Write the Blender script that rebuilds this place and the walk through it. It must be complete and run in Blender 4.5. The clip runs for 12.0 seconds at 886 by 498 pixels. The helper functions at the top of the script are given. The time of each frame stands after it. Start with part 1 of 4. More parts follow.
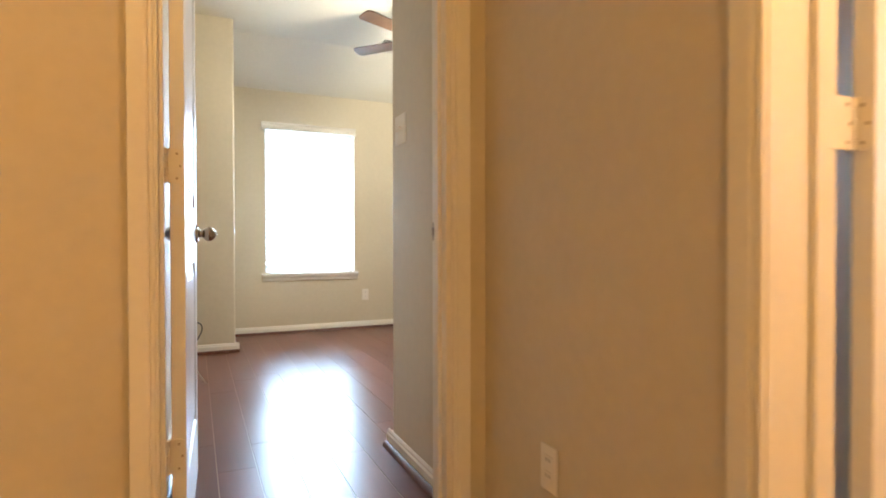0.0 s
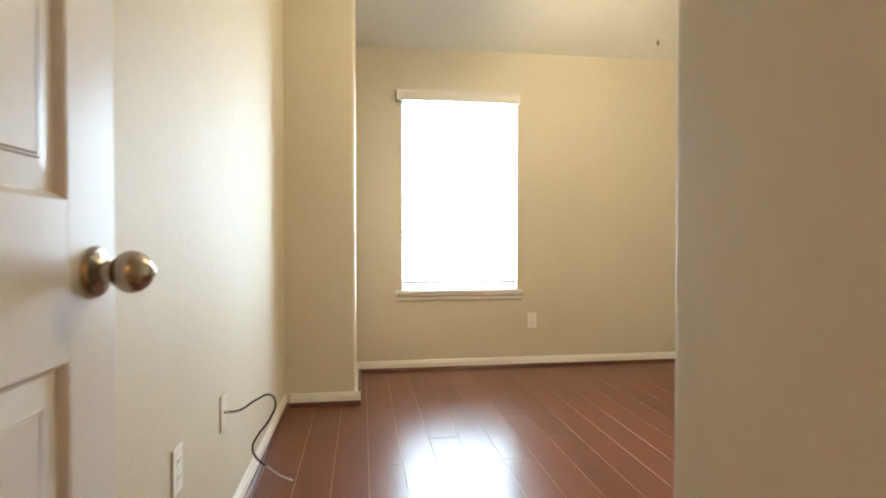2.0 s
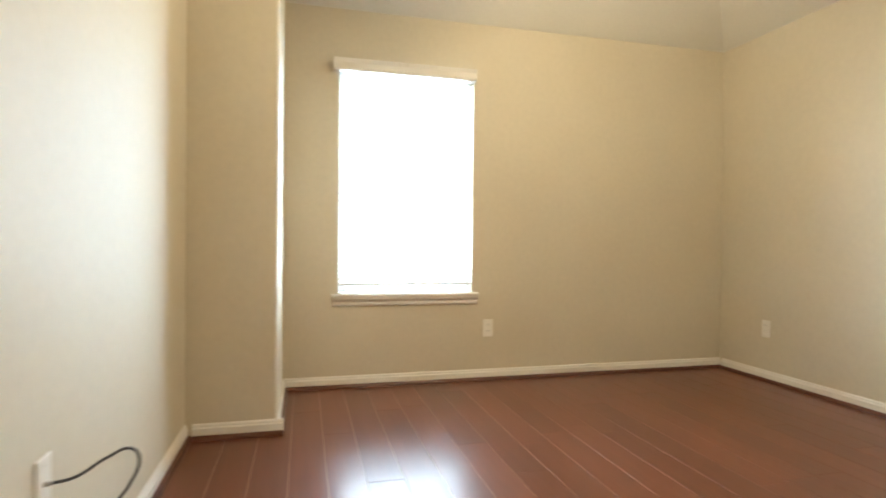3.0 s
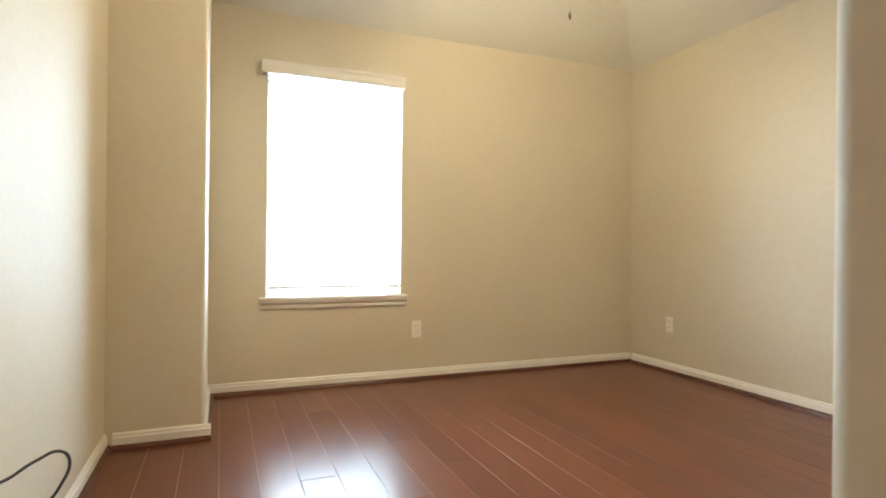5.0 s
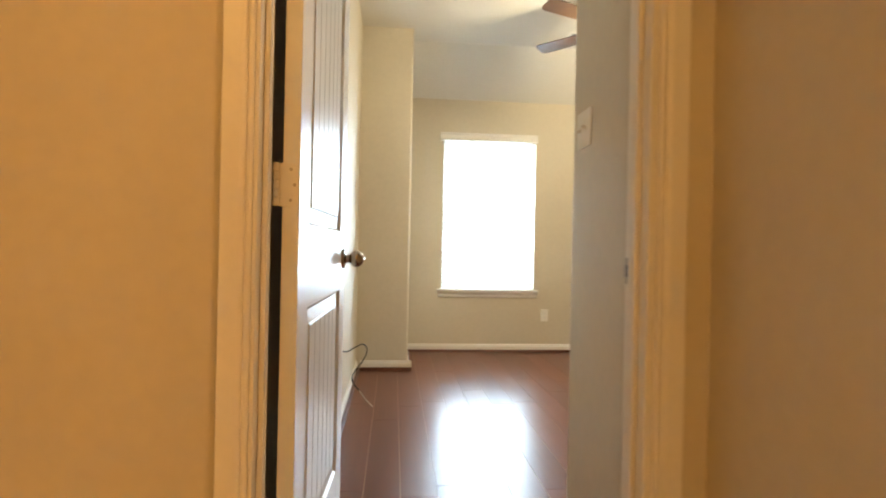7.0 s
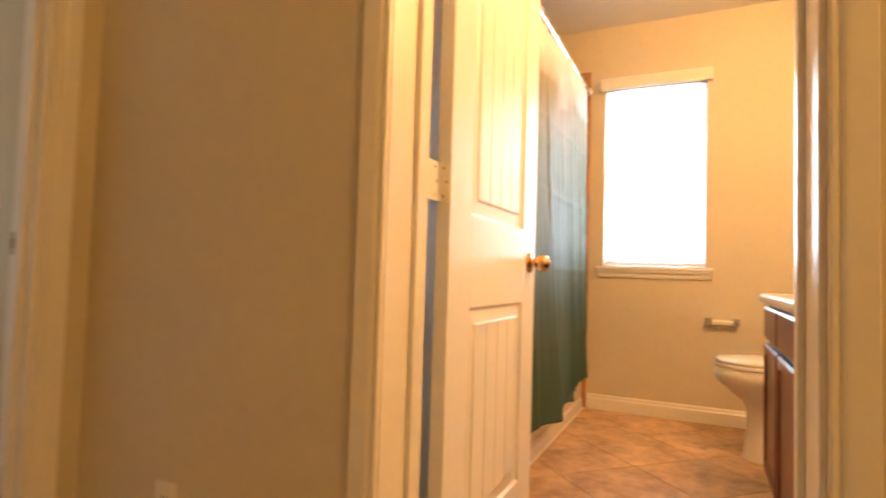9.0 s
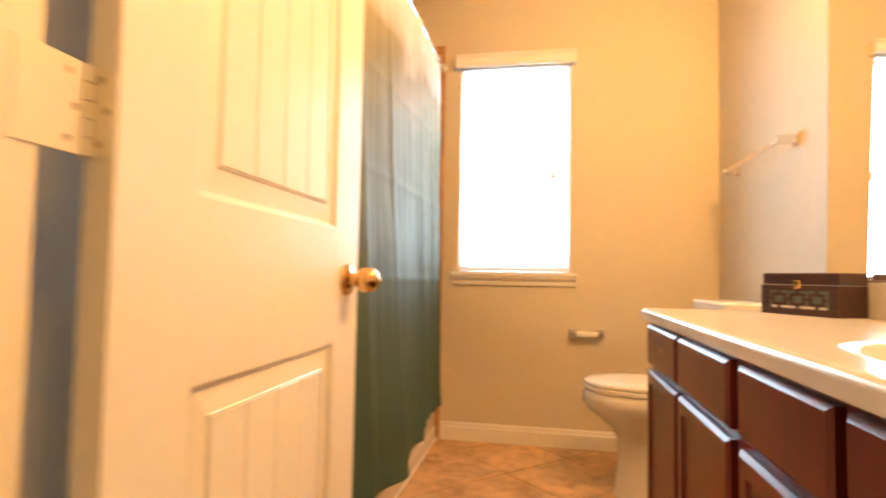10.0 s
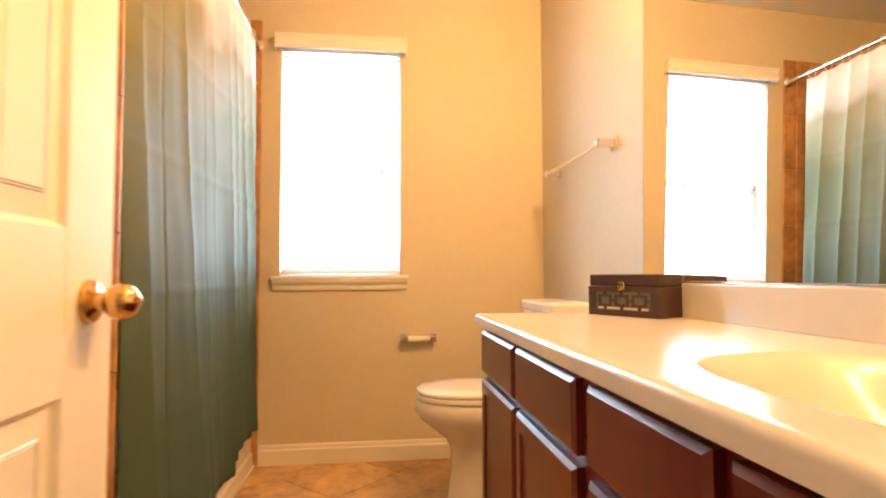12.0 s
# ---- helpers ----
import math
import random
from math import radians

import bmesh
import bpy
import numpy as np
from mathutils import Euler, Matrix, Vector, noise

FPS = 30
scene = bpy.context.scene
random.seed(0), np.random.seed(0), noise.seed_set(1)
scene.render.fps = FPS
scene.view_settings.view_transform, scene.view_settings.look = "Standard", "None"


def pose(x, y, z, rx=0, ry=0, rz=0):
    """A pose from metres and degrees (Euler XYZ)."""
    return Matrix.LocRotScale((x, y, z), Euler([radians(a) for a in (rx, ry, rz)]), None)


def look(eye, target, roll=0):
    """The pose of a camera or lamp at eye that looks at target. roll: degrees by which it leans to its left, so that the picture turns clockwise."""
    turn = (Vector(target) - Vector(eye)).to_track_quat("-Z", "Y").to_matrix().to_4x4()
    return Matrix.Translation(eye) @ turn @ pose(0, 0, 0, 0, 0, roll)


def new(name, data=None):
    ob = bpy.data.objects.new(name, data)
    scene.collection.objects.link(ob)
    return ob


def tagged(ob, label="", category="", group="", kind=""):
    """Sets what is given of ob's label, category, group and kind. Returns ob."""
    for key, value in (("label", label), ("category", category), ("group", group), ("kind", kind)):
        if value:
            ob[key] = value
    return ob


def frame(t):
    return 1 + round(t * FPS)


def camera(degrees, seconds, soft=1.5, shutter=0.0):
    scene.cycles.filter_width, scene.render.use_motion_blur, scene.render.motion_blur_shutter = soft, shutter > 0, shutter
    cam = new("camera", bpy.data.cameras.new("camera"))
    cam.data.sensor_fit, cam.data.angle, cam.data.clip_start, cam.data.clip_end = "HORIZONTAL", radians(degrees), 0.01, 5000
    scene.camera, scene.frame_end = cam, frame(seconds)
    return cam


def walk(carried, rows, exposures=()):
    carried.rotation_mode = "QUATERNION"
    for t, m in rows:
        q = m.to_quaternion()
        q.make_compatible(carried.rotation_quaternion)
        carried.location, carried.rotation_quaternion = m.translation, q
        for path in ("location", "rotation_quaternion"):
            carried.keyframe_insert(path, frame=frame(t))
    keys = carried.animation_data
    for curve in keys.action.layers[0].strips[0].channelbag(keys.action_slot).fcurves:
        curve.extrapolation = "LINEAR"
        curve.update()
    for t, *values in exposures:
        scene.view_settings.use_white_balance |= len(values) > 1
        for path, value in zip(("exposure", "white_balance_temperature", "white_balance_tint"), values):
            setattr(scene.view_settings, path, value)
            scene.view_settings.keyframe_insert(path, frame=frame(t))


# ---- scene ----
cam = camera(78.1, 12.0, soft=1.8, shutter=0.4)
PATH = [
    (0, (0.106, 0.49, 0.891), (0.933, 2.31, 0.867), -0.1),
    (0.5, (0.217, 0.861, 0.93), (0.9, 2.74, 0.9), -0.2),
    (1, (0.328, 1.221, 0.943), (0.701, 3.186, 0.911), -0.2),
    (1.5, (0.362, 1.629, 0.939), (0.665, 3.605, 0.908), -0.1),
    (2, (0.447, 2.01, 0.966), (0.739, 3.989, 0.932), -0.0),
    (2.5, (0.459, 2.324, 0.948), (0.767, 4.3, 0.917), 0.3),
    (3, (0.52, 2.551, 0.918), (1.016, 4.489, 0.896), 0.6),
    (3.2, (0.586, 2.59, 0.922), (1.164, 4.505, 0.898), 0.7),
    (5, (0.469, 2.465, 0.906), (1.223, 4.317, 0.905), 0.6),
    (5.5, (0.407, 2.123, 0.897), (0.737, 4.095, 0.903), -0.1),
    (6, (0.347, 1.693, 0.917), (0.445, 3.69, 0.925), 0.3),
    (6.5, (0.294, 1.326, 0.955), (0.398, 3.323, 0.961), 0.8),
    (6.7, (0.302, 1.153, 0.966), (0.401, 3.151, 0.968), 1.0),
    (8.3, (-0.014, 0.39, 0.894), (1.322, 1.877, 0.955), 1.9),
    (8.5, (-0.034, 0.417, 0.882), (1.455, 1.751, 0.957), 1.8),
    (9, (0.015, 0.505, 0.883), (1.822, 1.36, 0.971), 1.7),
    (9.5, (0.372, 0.57, 0.914), (2.269, 1.195, 1.012), 1.0),
    (10, (0.678, 0.609, 0.936), (2.641, 0.978, 1.035), 1.0),
    (10.5, (0.92, 0.599, 0.952), (2.908, 0.405, 1.063), 0.0),
    (11, (1.055, 0.576, 0.955), (3.027, 0.266, 1.073), 0.1),
    (11.5, (1.077, 0.555, 0.947), (3.047, 0.229, 1.059), 0.1),
    (12, (0.906, 0.597, 0.962), (2.889, 0.36, 1.059), -0.2),
]
walk(cam, [(t, look(eye, target, roll)) for t, eye, target, roll in PATH], [(0, 0.2, 5650, 10), (0.6, 0.0, 6500, 10), (12, 0.0, 6500, 10)])

# ---- world and lights ----
world = bpy.data.worlds.new("world")
scene.world = world
world.use_nodes = True
sky = world.node_tree.nodes.new("ShaderNodeTexSky")
sky.sky_type = 'NISHITA'
sky.sun_disc = False
sky.sun_elevation = radians(50)
sky.sun_rotation = radians(120)
world.node_tree.nodes["Background"].inputs[1].default_value = 0.1
world.node_tree.links.new(sky.outputs[0], world.node_tree.nodes["Background"].inputs[0])


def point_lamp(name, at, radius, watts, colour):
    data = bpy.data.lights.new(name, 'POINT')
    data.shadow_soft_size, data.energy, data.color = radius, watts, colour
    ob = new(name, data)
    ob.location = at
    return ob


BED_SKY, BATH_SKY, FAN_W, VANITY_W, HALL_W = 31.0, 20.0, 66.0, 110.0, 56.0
point_lamp("fan_bulb", (1.755, 4.38, 2.262), 0.045, FAN_W, (1.0, 0.83, 0.55))
for bx in (1.80, 2.06, 2.32):
    point_lamp("vanity_bulb", (bx, -0.150, 2.22), 0.05, VANITY_W / 3, (1.0, 0.505, 0.165))
# assumed lamp, out of view, for the hall's warm light
point_lamp("hall_fill_lamp", (-0.25, -0.75, 2.52), 0.10, HALL_W, (1.0, 0.53, 0.145))


# ---- materials ----
def material(name, colour, rough=0.5, metal=0.0, vary=0.06, scale=3.0, fine=60.0, bump=0.0, bump_scale=200.0, coat=0.0, colour2=None, pieces=0.0):
    m = bpy.data.materials.new(name)
    m.use_nodes = True
    nt = m.node_tree
    b = nt.nodes["Principled BSDF"]
    b.inputs["Roughness"].default_value = rough
    b.inputs["Metallic"].default_value = metal
    b.inputs["Coat Weight"].default_value = coat
    b.inputs["Coat Roughness"].default_value = 0.12
    geo = nt.nodes.new("ShaderNodeNewGeometry")
    n1 = nt.nodes.new("ShaderNodeTexNoise")
    n1.inputs["Scale"].default_value, n1.inputs["Detail"].default_value = scale, 3
    n2 = nt.nodes.new("ShaderNodeTexNoise")
    n2.inputs["Scale"].default_value, n2.inputs["Detail"].default_value = fine, 2
    for n in (n1, n2):
        nt.links.new(geo.outputs["Position"], n.inputs["Vector"])
    mix = nt.nodes.new("ShaderNodeMix")
    mix.data_type = 'FLOAT'
    mix.inputs[0].default_value = 0.35
    nt.links.new(n1.outputs["Fac"], mix.inputs[2])
    nt.links.new(n2.outputs["Fac"], mix.inputs[3])
    ramp = nt.nodes.new("ShaderNodeMix")
    ramp.data_type = 'RGBA'
    c2 = colour2 or tuple(c * (1 - 2.2 * vary) for c in colour)
    ramp.inputs[6].default_value = (*c2, 1)
    ramp.inputs[7].default_value = (*(min(1, c * (1 + vary)) for c in colour), 1)
    rng = nt.nodes.new("ShaderNodeMapRange")
    rng.inputs[1].default_value, rng.inputs[2].default_value = 0.3, 0.65
    nt.links.new(mix.outputs[0], rng.inputs[0])
    nt.links.new(rng.outputs[0], ramp.inputs[0])
    out = ramp.outputs[2]
    if pieces:
        info, vr, hsv = (nt.nodes.new(k) for k in ("ShaderNodeObjectInfo", "ShaderNodeMapRange", "ShaderNodeHueSaturation"))
        vr.inputs[3].default_value, vr.inputs[4].default_value = 1 - pieces, 1 + pieces
        nt.links.new(info.outputs["Random"], vr.inputs[0])
        nt.links.new(vr.outputs[0], hsv.inputs["Value"])
        nt.links.new(out, hsv.inputs["Color"])
        out = hsv.outputs[0]
    nt.links.new(out, b.inputs["Base Color"])
    if bump:
        n3 = nt.nodes.new("ShaderNodeTexNoise")
        n3.inputs["Scale"].default_value, n3.inputs["Detail"].default_value = bump_scale, 3
        nt.links.new(geo.outputs["Position"], n3.inputs["Vector"])
        bp = nt.nodes.new("ShaderNodeBump")
        bp.inputs["Strength"].default_value, bp.inputs["Distance"].default_value = bump, 0.002
        nt.links.new(n3.outputs["Fac"], bp.inputs["Height"])
        nt.links.new(bp.outputs[0], b.inputs["Normal"])
    return m


def wood(name, dark, light, rough, along="y", random_piece=False, scrape=0.0):
    """Wood with grain along one axis."""
    m = bpy.data.materials.new(name)
    m.use_nodes = True
    nt = m.node_tree
    b = nt.nodes["Principled BSDF"]
    geo = nt.nodes.new("ShaderNodeNewGeometry")
    info = nt.nodes.new("ShaderNodeObjectInfo")
    add = nt.nodes.new("ShaderNodeVectorMath")
    add.operation = 'MULTIPLY_ADD'
    add.inputs[1].default_value = (7.0, 9.0, 5.0)
    nt.links.new(info.outputs["Random"], add.inputs[0])
    nt.links.new(geo.outputs["Position"], add.inputs[2])
    mp = nt.nodes.new("ShaderNodeMapping")
    k = {"x": (0.08, 1, 1), "y": (1, 0.06, 1), "z": (1, 1, 0.08)}[along]
    mp.inputs["Scale"].default_value = k
    nt.links.new(add.outputs[0], mp.inputs[0])
    n1 = nt.nodes.new("ShaderNodeTexNoise")
    n1.inputs["Scale"].default_value, n1.inputs["Detail"].default_value, n1.inputs["Distortion"].default_value = 38, 6, 0.6
    n2 = nt.nodes.new("ShaderNodeTexNoise")
    n2.inputs["Scale"].default_value, n2.inputs["Detail"].default_value = 9, 3
    for n in (n1, n2):
        nt.links.new(mp.outputs[0], n.inputs["Vector"])
    mix = nt.nodes.new("ShaderNodeMath")
    mix.operation = 'MULTIPLY_ADD'
    mix.inputs[1].default_value = 0.6
    nt.links.new(n1.outputs["Fac"], mix.inputs[0])
    half = nt.nodes.new("ShaderNodeMath")
    half.operation = 'MULTIPLY'
    half.inputs[1].default_value = 0.4
    nt.links.new(n2.outputs["Fac"], half.inputs[0])
    nt.links.new(half.outputs[0], mix.inputs[2])
    rng = nt.nodes.new("ShaderNodeMapRange")
    rng.inputs[1].default_value, rng.inputs[2].default_value = 0.18, 0.82
    nt.links.new(mix.outputs[0], rng.inputs[0])
    col = nt.nodes.new("ShaderNodeMix")
    col.data_type = 'RGBA'
    col.inputs[6].default_value, col.inputs[7].default_value = (*dark, 1), (*light, 1)
    nt.links.new(rng.outputs[0], col.inputs[0])
    out = col.outputs[2]
    if random_piece:
        hsv = nt.nodes.new("ShaderNodeHueSaturation")
        vr = nt.nodes.new("ShaderNodeMapRange")
        vr.inputs[3].default_value, vr.inputs[4].default_value = 0.88, 1.13
        nt.links.new(info.outputs["Random"], vr.inputs[0])
        nt.links.new(vr.outputs[0], hsv.inputs["Value"])
        nt.links.new(out, hsv.inputs["Color"])
        out = hsv.outputs[0]
    nt.links.new(out, b.inputs["Base Color"])
    b.inputs["Roughness"].default_value = rough
    bp = nt.nodes.new("ShaderNodeBump")
    bp.inputs["Strength"].default_value, bp.inputs["Distance"].default_value = 0.006, 0.0005
    nt.links.new(n1.outputs["Fac"], bp.inputs["Height"])
    last = bp
    if scrape:
        mp2 = nt.nodes.new("ShaderNodeMapping")
        mp2.inputs["Scale"].default_value = (1, 0.22, 1)
        nt.links.new(geo.outputs["Position"], mp2.inputs[0])
        n3 = nt.nodes.new("ShaderNodeTexNoise")
        n3.inputs["Scale"].default_value, n3.inputs["Detail"].default_value, n3.inputs["Distortion"].default_value = 18, 1, 0.8
        nt.links.new(mp2.outputs[0], n3.inputs["Vector"])
        b2 = nt.nodes.new("ShaderNodeBump")
        b2.inputs["Strength"].default_value, b2.inputs["Distance"].default_value = scrape, 0.004
        nt.links.new(n3.outputs["Fac"], b2.inputs["Height"])
        nt.links.new(bp.outputs[0], b2.inputs["Normal"])
        last = b2
    nt.links.new(last.outputs[0], b.inputs["Normal"])
    return m


WALL = material("wall_paint_beige", (0.63, 0.566, 0.440), 0.62, vary=0.03, scale=1.2, fine=30, bump=0.12, bump_scale=150)
CEIL = material("ceiling_paint", (0.72, 0.70, 0.63), 0.8, vary=0.03, scale=1.5, bump=0.5, bump_scale=110)
TRIM = material("trim_white_paint", (0.80, 0.77, 0.71), 0.35, vary=0.02, scale=2, bump=0.05, bump_scale=90)
DOORP = material("door_white_paint", (0.80, 0.79, 0.77), 0.33, vary=0.02, scale=2, bump=0.07, bump_scale=120)
PLATE = material("plate_plastic", (0.82, 0.79, 0.72), 0.35, vary=0.02)
RECESS_SHADE = material("recess_shade", (0.05, 0.045, 0.04), 0.6)
FLOORW = wood("floor_laminate", (0.112, 0.034, 0.018), (0.182, 0.058, 0.031), 0.285, "y", True, 0.006)
SHOE = wood("shoe_moulding", (0.06, 0.018, 0.010), (0.14, 0.045, 0.025), 0.3, "x")
# pale: the window's glint on plank edges is put into the colour
SEAM_GLINT = material("plank_seam_glint", (0.52, 0.36, 0.26), 0.5)
BLADE = wood("fan_blade_wood", (0.065, 0.032, 0.017), (0.165, 0.088, 0.046), 0.4, "x")
NICKEL = material("satin_nickel", (0.42, 0.37, 0.31), 0.24, 1.0, vary=0.04)
BRASS = material("polished_brass", (0.62, 0.42, 0.20), 0.16, 1.0, vary=0.04)
CHROME = material("chrome", (0.78, 0.76, 0.74), 0.24, 1.0, vary=0.02)
STEEL = material("strike_steel", (0.45, 0.40, 0.34), 0.35, 1.0)
HOLE_SHADE = material("strike_hole_shade", (0.03, 0.022, 0.018), 0.8)
CHERRY = wood("cherry_cabinet", (0.046, 0.0042, 0.0058), (0.128, 0.0130, 0.0150), 0.30, "z")
MARBLE = material("cultured_marble", (0.56, 0.545, 0.52), 0.20, vary=0.025, scale=2.5, fine=14)
PORCELAIN = material("porcelain", (0.82, 0.80, 0.76), 0.08, vary=0.01)
TUB = material("tub_enamel", (0.80, 0.76, 0.70), 0.12, vary=0.02)
TILE = material("floor_tile_tan", (0.57, 0.365, 0.19), 0.32, vary=0.3, scale=5.5, fine=18, bump=0.08, bump_scale=60, colour2=(0.30, 0.165, 0.078), pieces=0.2)
GROUT = material("grout", (0.50, 0.33, 0.18), 0.85, vary=0.1, bump=0.3)
SURROUND = material("wall_tile_brown", (0.46, 0.26, 0.13), 0.3, vary=0.2, scale=7, fine=26, colour2=(0.24, 0.12, 0.055), pieces=0.12)
SLAT = material("blind_slat", (0.86, 0.86, 0.84), 0.4, vary=0.01)
TASSEL = material("cord_tassel_tan", (0.58, 0.42, 0.28), 0.5)
VINYL = material("window_vinyl", (0.84, 0.84, 0.82), 0.35, vary=0.01)
BOXW = wood("trinket_box_wood", (0.028, 0.011, 0.010), (0.06, 0.026, 0.022), 0.35, "x")
BLACKC = material("cable_black", (0.02, 0.02, 0.02), 0.45)
WHITEC = material("cable_white", (0.62, 0.58, 0.5), 0.45)
HALLF = material("hall_carpet", (0.36, 0.28, 0.20), 0.95, vary=0.15, fine=200, bump=0.6, bump_scale=300)
MIRROR = bpy.data.materials.new("mirror_silver")
MIRROR.use_nodes = True
mb = MIRROR.node_tree.nodes["Principled BSDF"]
mb.inputs["Base Color"].default_value, mb.inputs["Metallic"].default_value, mb.inputs["Roughness"].default_value = (0.95, 0.96, 0.95, 1), 1.0, 0.004


def glass_material(name, tint=(1, 1, 1), gloss=0.06):
    m = bpy.data.materials.new(name)
    m.use_nodes = True
    nt = m.node_tree
    nt.nodes.remove(nt.nodes["Principled BSDF"])
    tr, gl, mx = (nt.nodes.new(k) for k in ("ShaderNodeBsdfTransparent", "ShaderNodeBsdfGlossy", "ShaderNodeMixShader"))
    tr.inputs[0].default_value = (*tint, 1)
    gl.inputs["Roughness"].default_value = 0.02
    mx.inputs[0].default_value = gloss
    nt.links.new(tr.outputs[0], mx.inputs[1])
    nt.links.new(gl.outputs[0], mx.inputs[2])
    nt.links.new(mx.outputs[0], nt.nodes["Material Output"].inputs[0])
    return m


GLASS = glass_material("window_glass")
BOXGLASS = material("box_glass", (0.16, 0.20, 0.19), 0.08)


def glow_material(name, colour, strength):
    m = bpy.data.materials.new(name)
    m.use_nodes = True
    b = m.node_tree.nodes["Principled BSDF"]
    b.inputs["Base Color"].default_value = (0.9, 0.85, 0.75, 1)
    b.inputs["Emission Color"].default_value = (*colour, 1)
    b.inputs["Emission Strength"].default_value = strength
    return m


GLOW = glow_material("lit_frosted_glass", (1.0, 0.80, 0.50), 6.0)

# shower curtain: white at the top, running into sea green below
CURTAIN = bpy.data.materials.new("curtain_vinyl")
CURTAIN.use_nodes = True
nt = CURTAIN.node_tree
cb = nt.nodes["Principled BSDF"]
geo = nt.nodes.new("ShaderNodeNewGeometry")
sep = nt.nodes.new("ShaderNodeSeparateXYZ")
nt.links.new(geo.outputs["Position"], sep.inputs[0])
cn = nt.nodes.new("ShaderNodeTexNoise")
cn.inputs["Scale"].default_value = 3.0
nt.links.new(geo.outputs["Position"], cn.inputs["Vector"])
ma = nt.nodes.new("ShaderNodeMath")
ma.operation = 'MULTIPLY_ADD'
ma.inputs[1].default_value = 0.42
nt.links.new(cn.outputs["Fac"], ma.inputs[0])
nt.links.new(sep.outputs["Z"], ma.inputs[2])
mr = nt.nodes.new("ShaderNodeMapRange")
mr.inputs[1].default_value, mr.inputs[2].default_value = 0.33, 2.33
nt.links.new(ma.outputs[0], mr.inputs[0])
cr = nt.nodes.new("ShaderNodeValToRGB")
# olive upper stops include the warm lamplight falling on the green
for p, c in ((0.04, (0.050, 0.100, 0.090)), (0.35, (0.066, 0.099, 0.076)), (0.72, (0.145, 0.155, 0.074)), (0.87, (0.29, 0.265, 0.155))):
    e = cr.color_ramp.elements.new(p)
    e.color = (*c, 1)
cr.color_ramp.elements[0].color = (0.036, 0.105, 0.098, 1)
cr.color_ramp.elements[-1].color = (0.80, 0.76, 0.70, 1)
cr.color_ramp.elements[-1].position = 0.965
nt.links.new(mr.outputs[0], cr.inputs[0])
nt.links.new(cr.outputs[0], cb.inputs["Base Color"])
cb.inputs["Roughness"].default_value = 0.58
cb.inputs["Specular IOR Level"].default_value = 0.16
tl = nt.nodes.new("ShaderNodeBsdfTranslucent")
nt.links.new(cr.outputs[0], tl.inputs[0])
ms = nt.nodes.new("ShaderNodeMixShader")
ms.inputs[0].default_value = 0.15
nt.links.new(cb.outputs[0], ms.inputs[1])
nt.links.new(tl.outputs[0], ms.inputs[2])
nt.links.new(ms.outputs[0], nt.nodes["Material Output"].inputs[0])


# ---- mesh helpers ----
def part(name, bm, mat, parent=None, label="", smooth=False):
    me = bpy.data.meshes.new(name)
    bmesh.ops.recalc_face_normals(bm, faces=bm.faces[:])
    bm.to_mesh(me)
    bm.free()
    me.materials.append(mat)
    if smooth:
        me.shade_smooth()
        me.set_sharp_from_angle(angle=radians(38))
    ob = new(name, me)
    if parent:
        ob.parent = parent
    if label:
        tagged(ob, label)
    return ob


def empty(name, m=None):
    ob = new(name)
    ob.empty_display_size = 0.1
    if m:
        ob.matrix_world = m
    return ob


def slab(bm, x0, y0, z0, x1, y1, z1, bevel=0.0, seg=1):
    vs = [bm.verts.new((x, y, z)) for z in (z0, z1) for x, y in ((x0, y0), (x1, y0), (x1, y1), (x0, y1))]
    fs = [bm.faces.new([vs[i] for i in f]) for f in ((3, 2, 1, 0), (4, 5, 6, 7), (0, 1, 5, 4), (1, 2, 6, 5), (2, 3, 7, 6), (3, 0, 4, 7))]
    if bevel:
        es = list({e for f in fs for e in f.edges})
        bmesh.ops.bevel(bm, geom=es, offset=bevel, segments=seg, affect='EDGES', profile=0.5)
    return bm


def box(x0, y0, z0, x1, y1, z1, bevel=0.0, seg=1):
    return slab(bmesh.new(), x0, y0, z0, x1, y1, z1, bevel, seg)


def extrude(bm, loop, d):
    """A prism: the 3D loop moved along d."""
    d = Vector(d)
    a = [bm.verts.new(p) for p in loop]
    b = [bm.verts.new(Vector(p) + d) for p in loop]
    bm.faces.new(a)
    bm.faces.new(b[::-1])
    for i in range(len(a)):
        j = (i + 1) % len(a)
        bm.faces.new((a[i], a[j], b[j], b[i]))
    return bm


def lathe(bm, profile, at, axis, n=24):
    """Turns (radius, along) pairs round an axis through at."""
    q = Vector((0, 0, 1)).rotation_difference(Vector(axis))
    rings = []
    for r, h in profile:
        rings.append([bm.verts.new(Vector(at) + q @ Vector((max(r, 1e-4) * math.cos(2 * math.pi * i / n), max(r, 1e-4) * math.sin(2 * math.pi * i / n), h))) for i in range(n)])
    for a, b in zip(rings, rings[1:]):
        for i in range(n):
            j = (i + 1) % n
            bm.faces.new((a[i], a[j], b[j], b[i]))
    bm.faces.new(rings[0][::-1])
    bm.faces.new(rings[-1])
    return bm


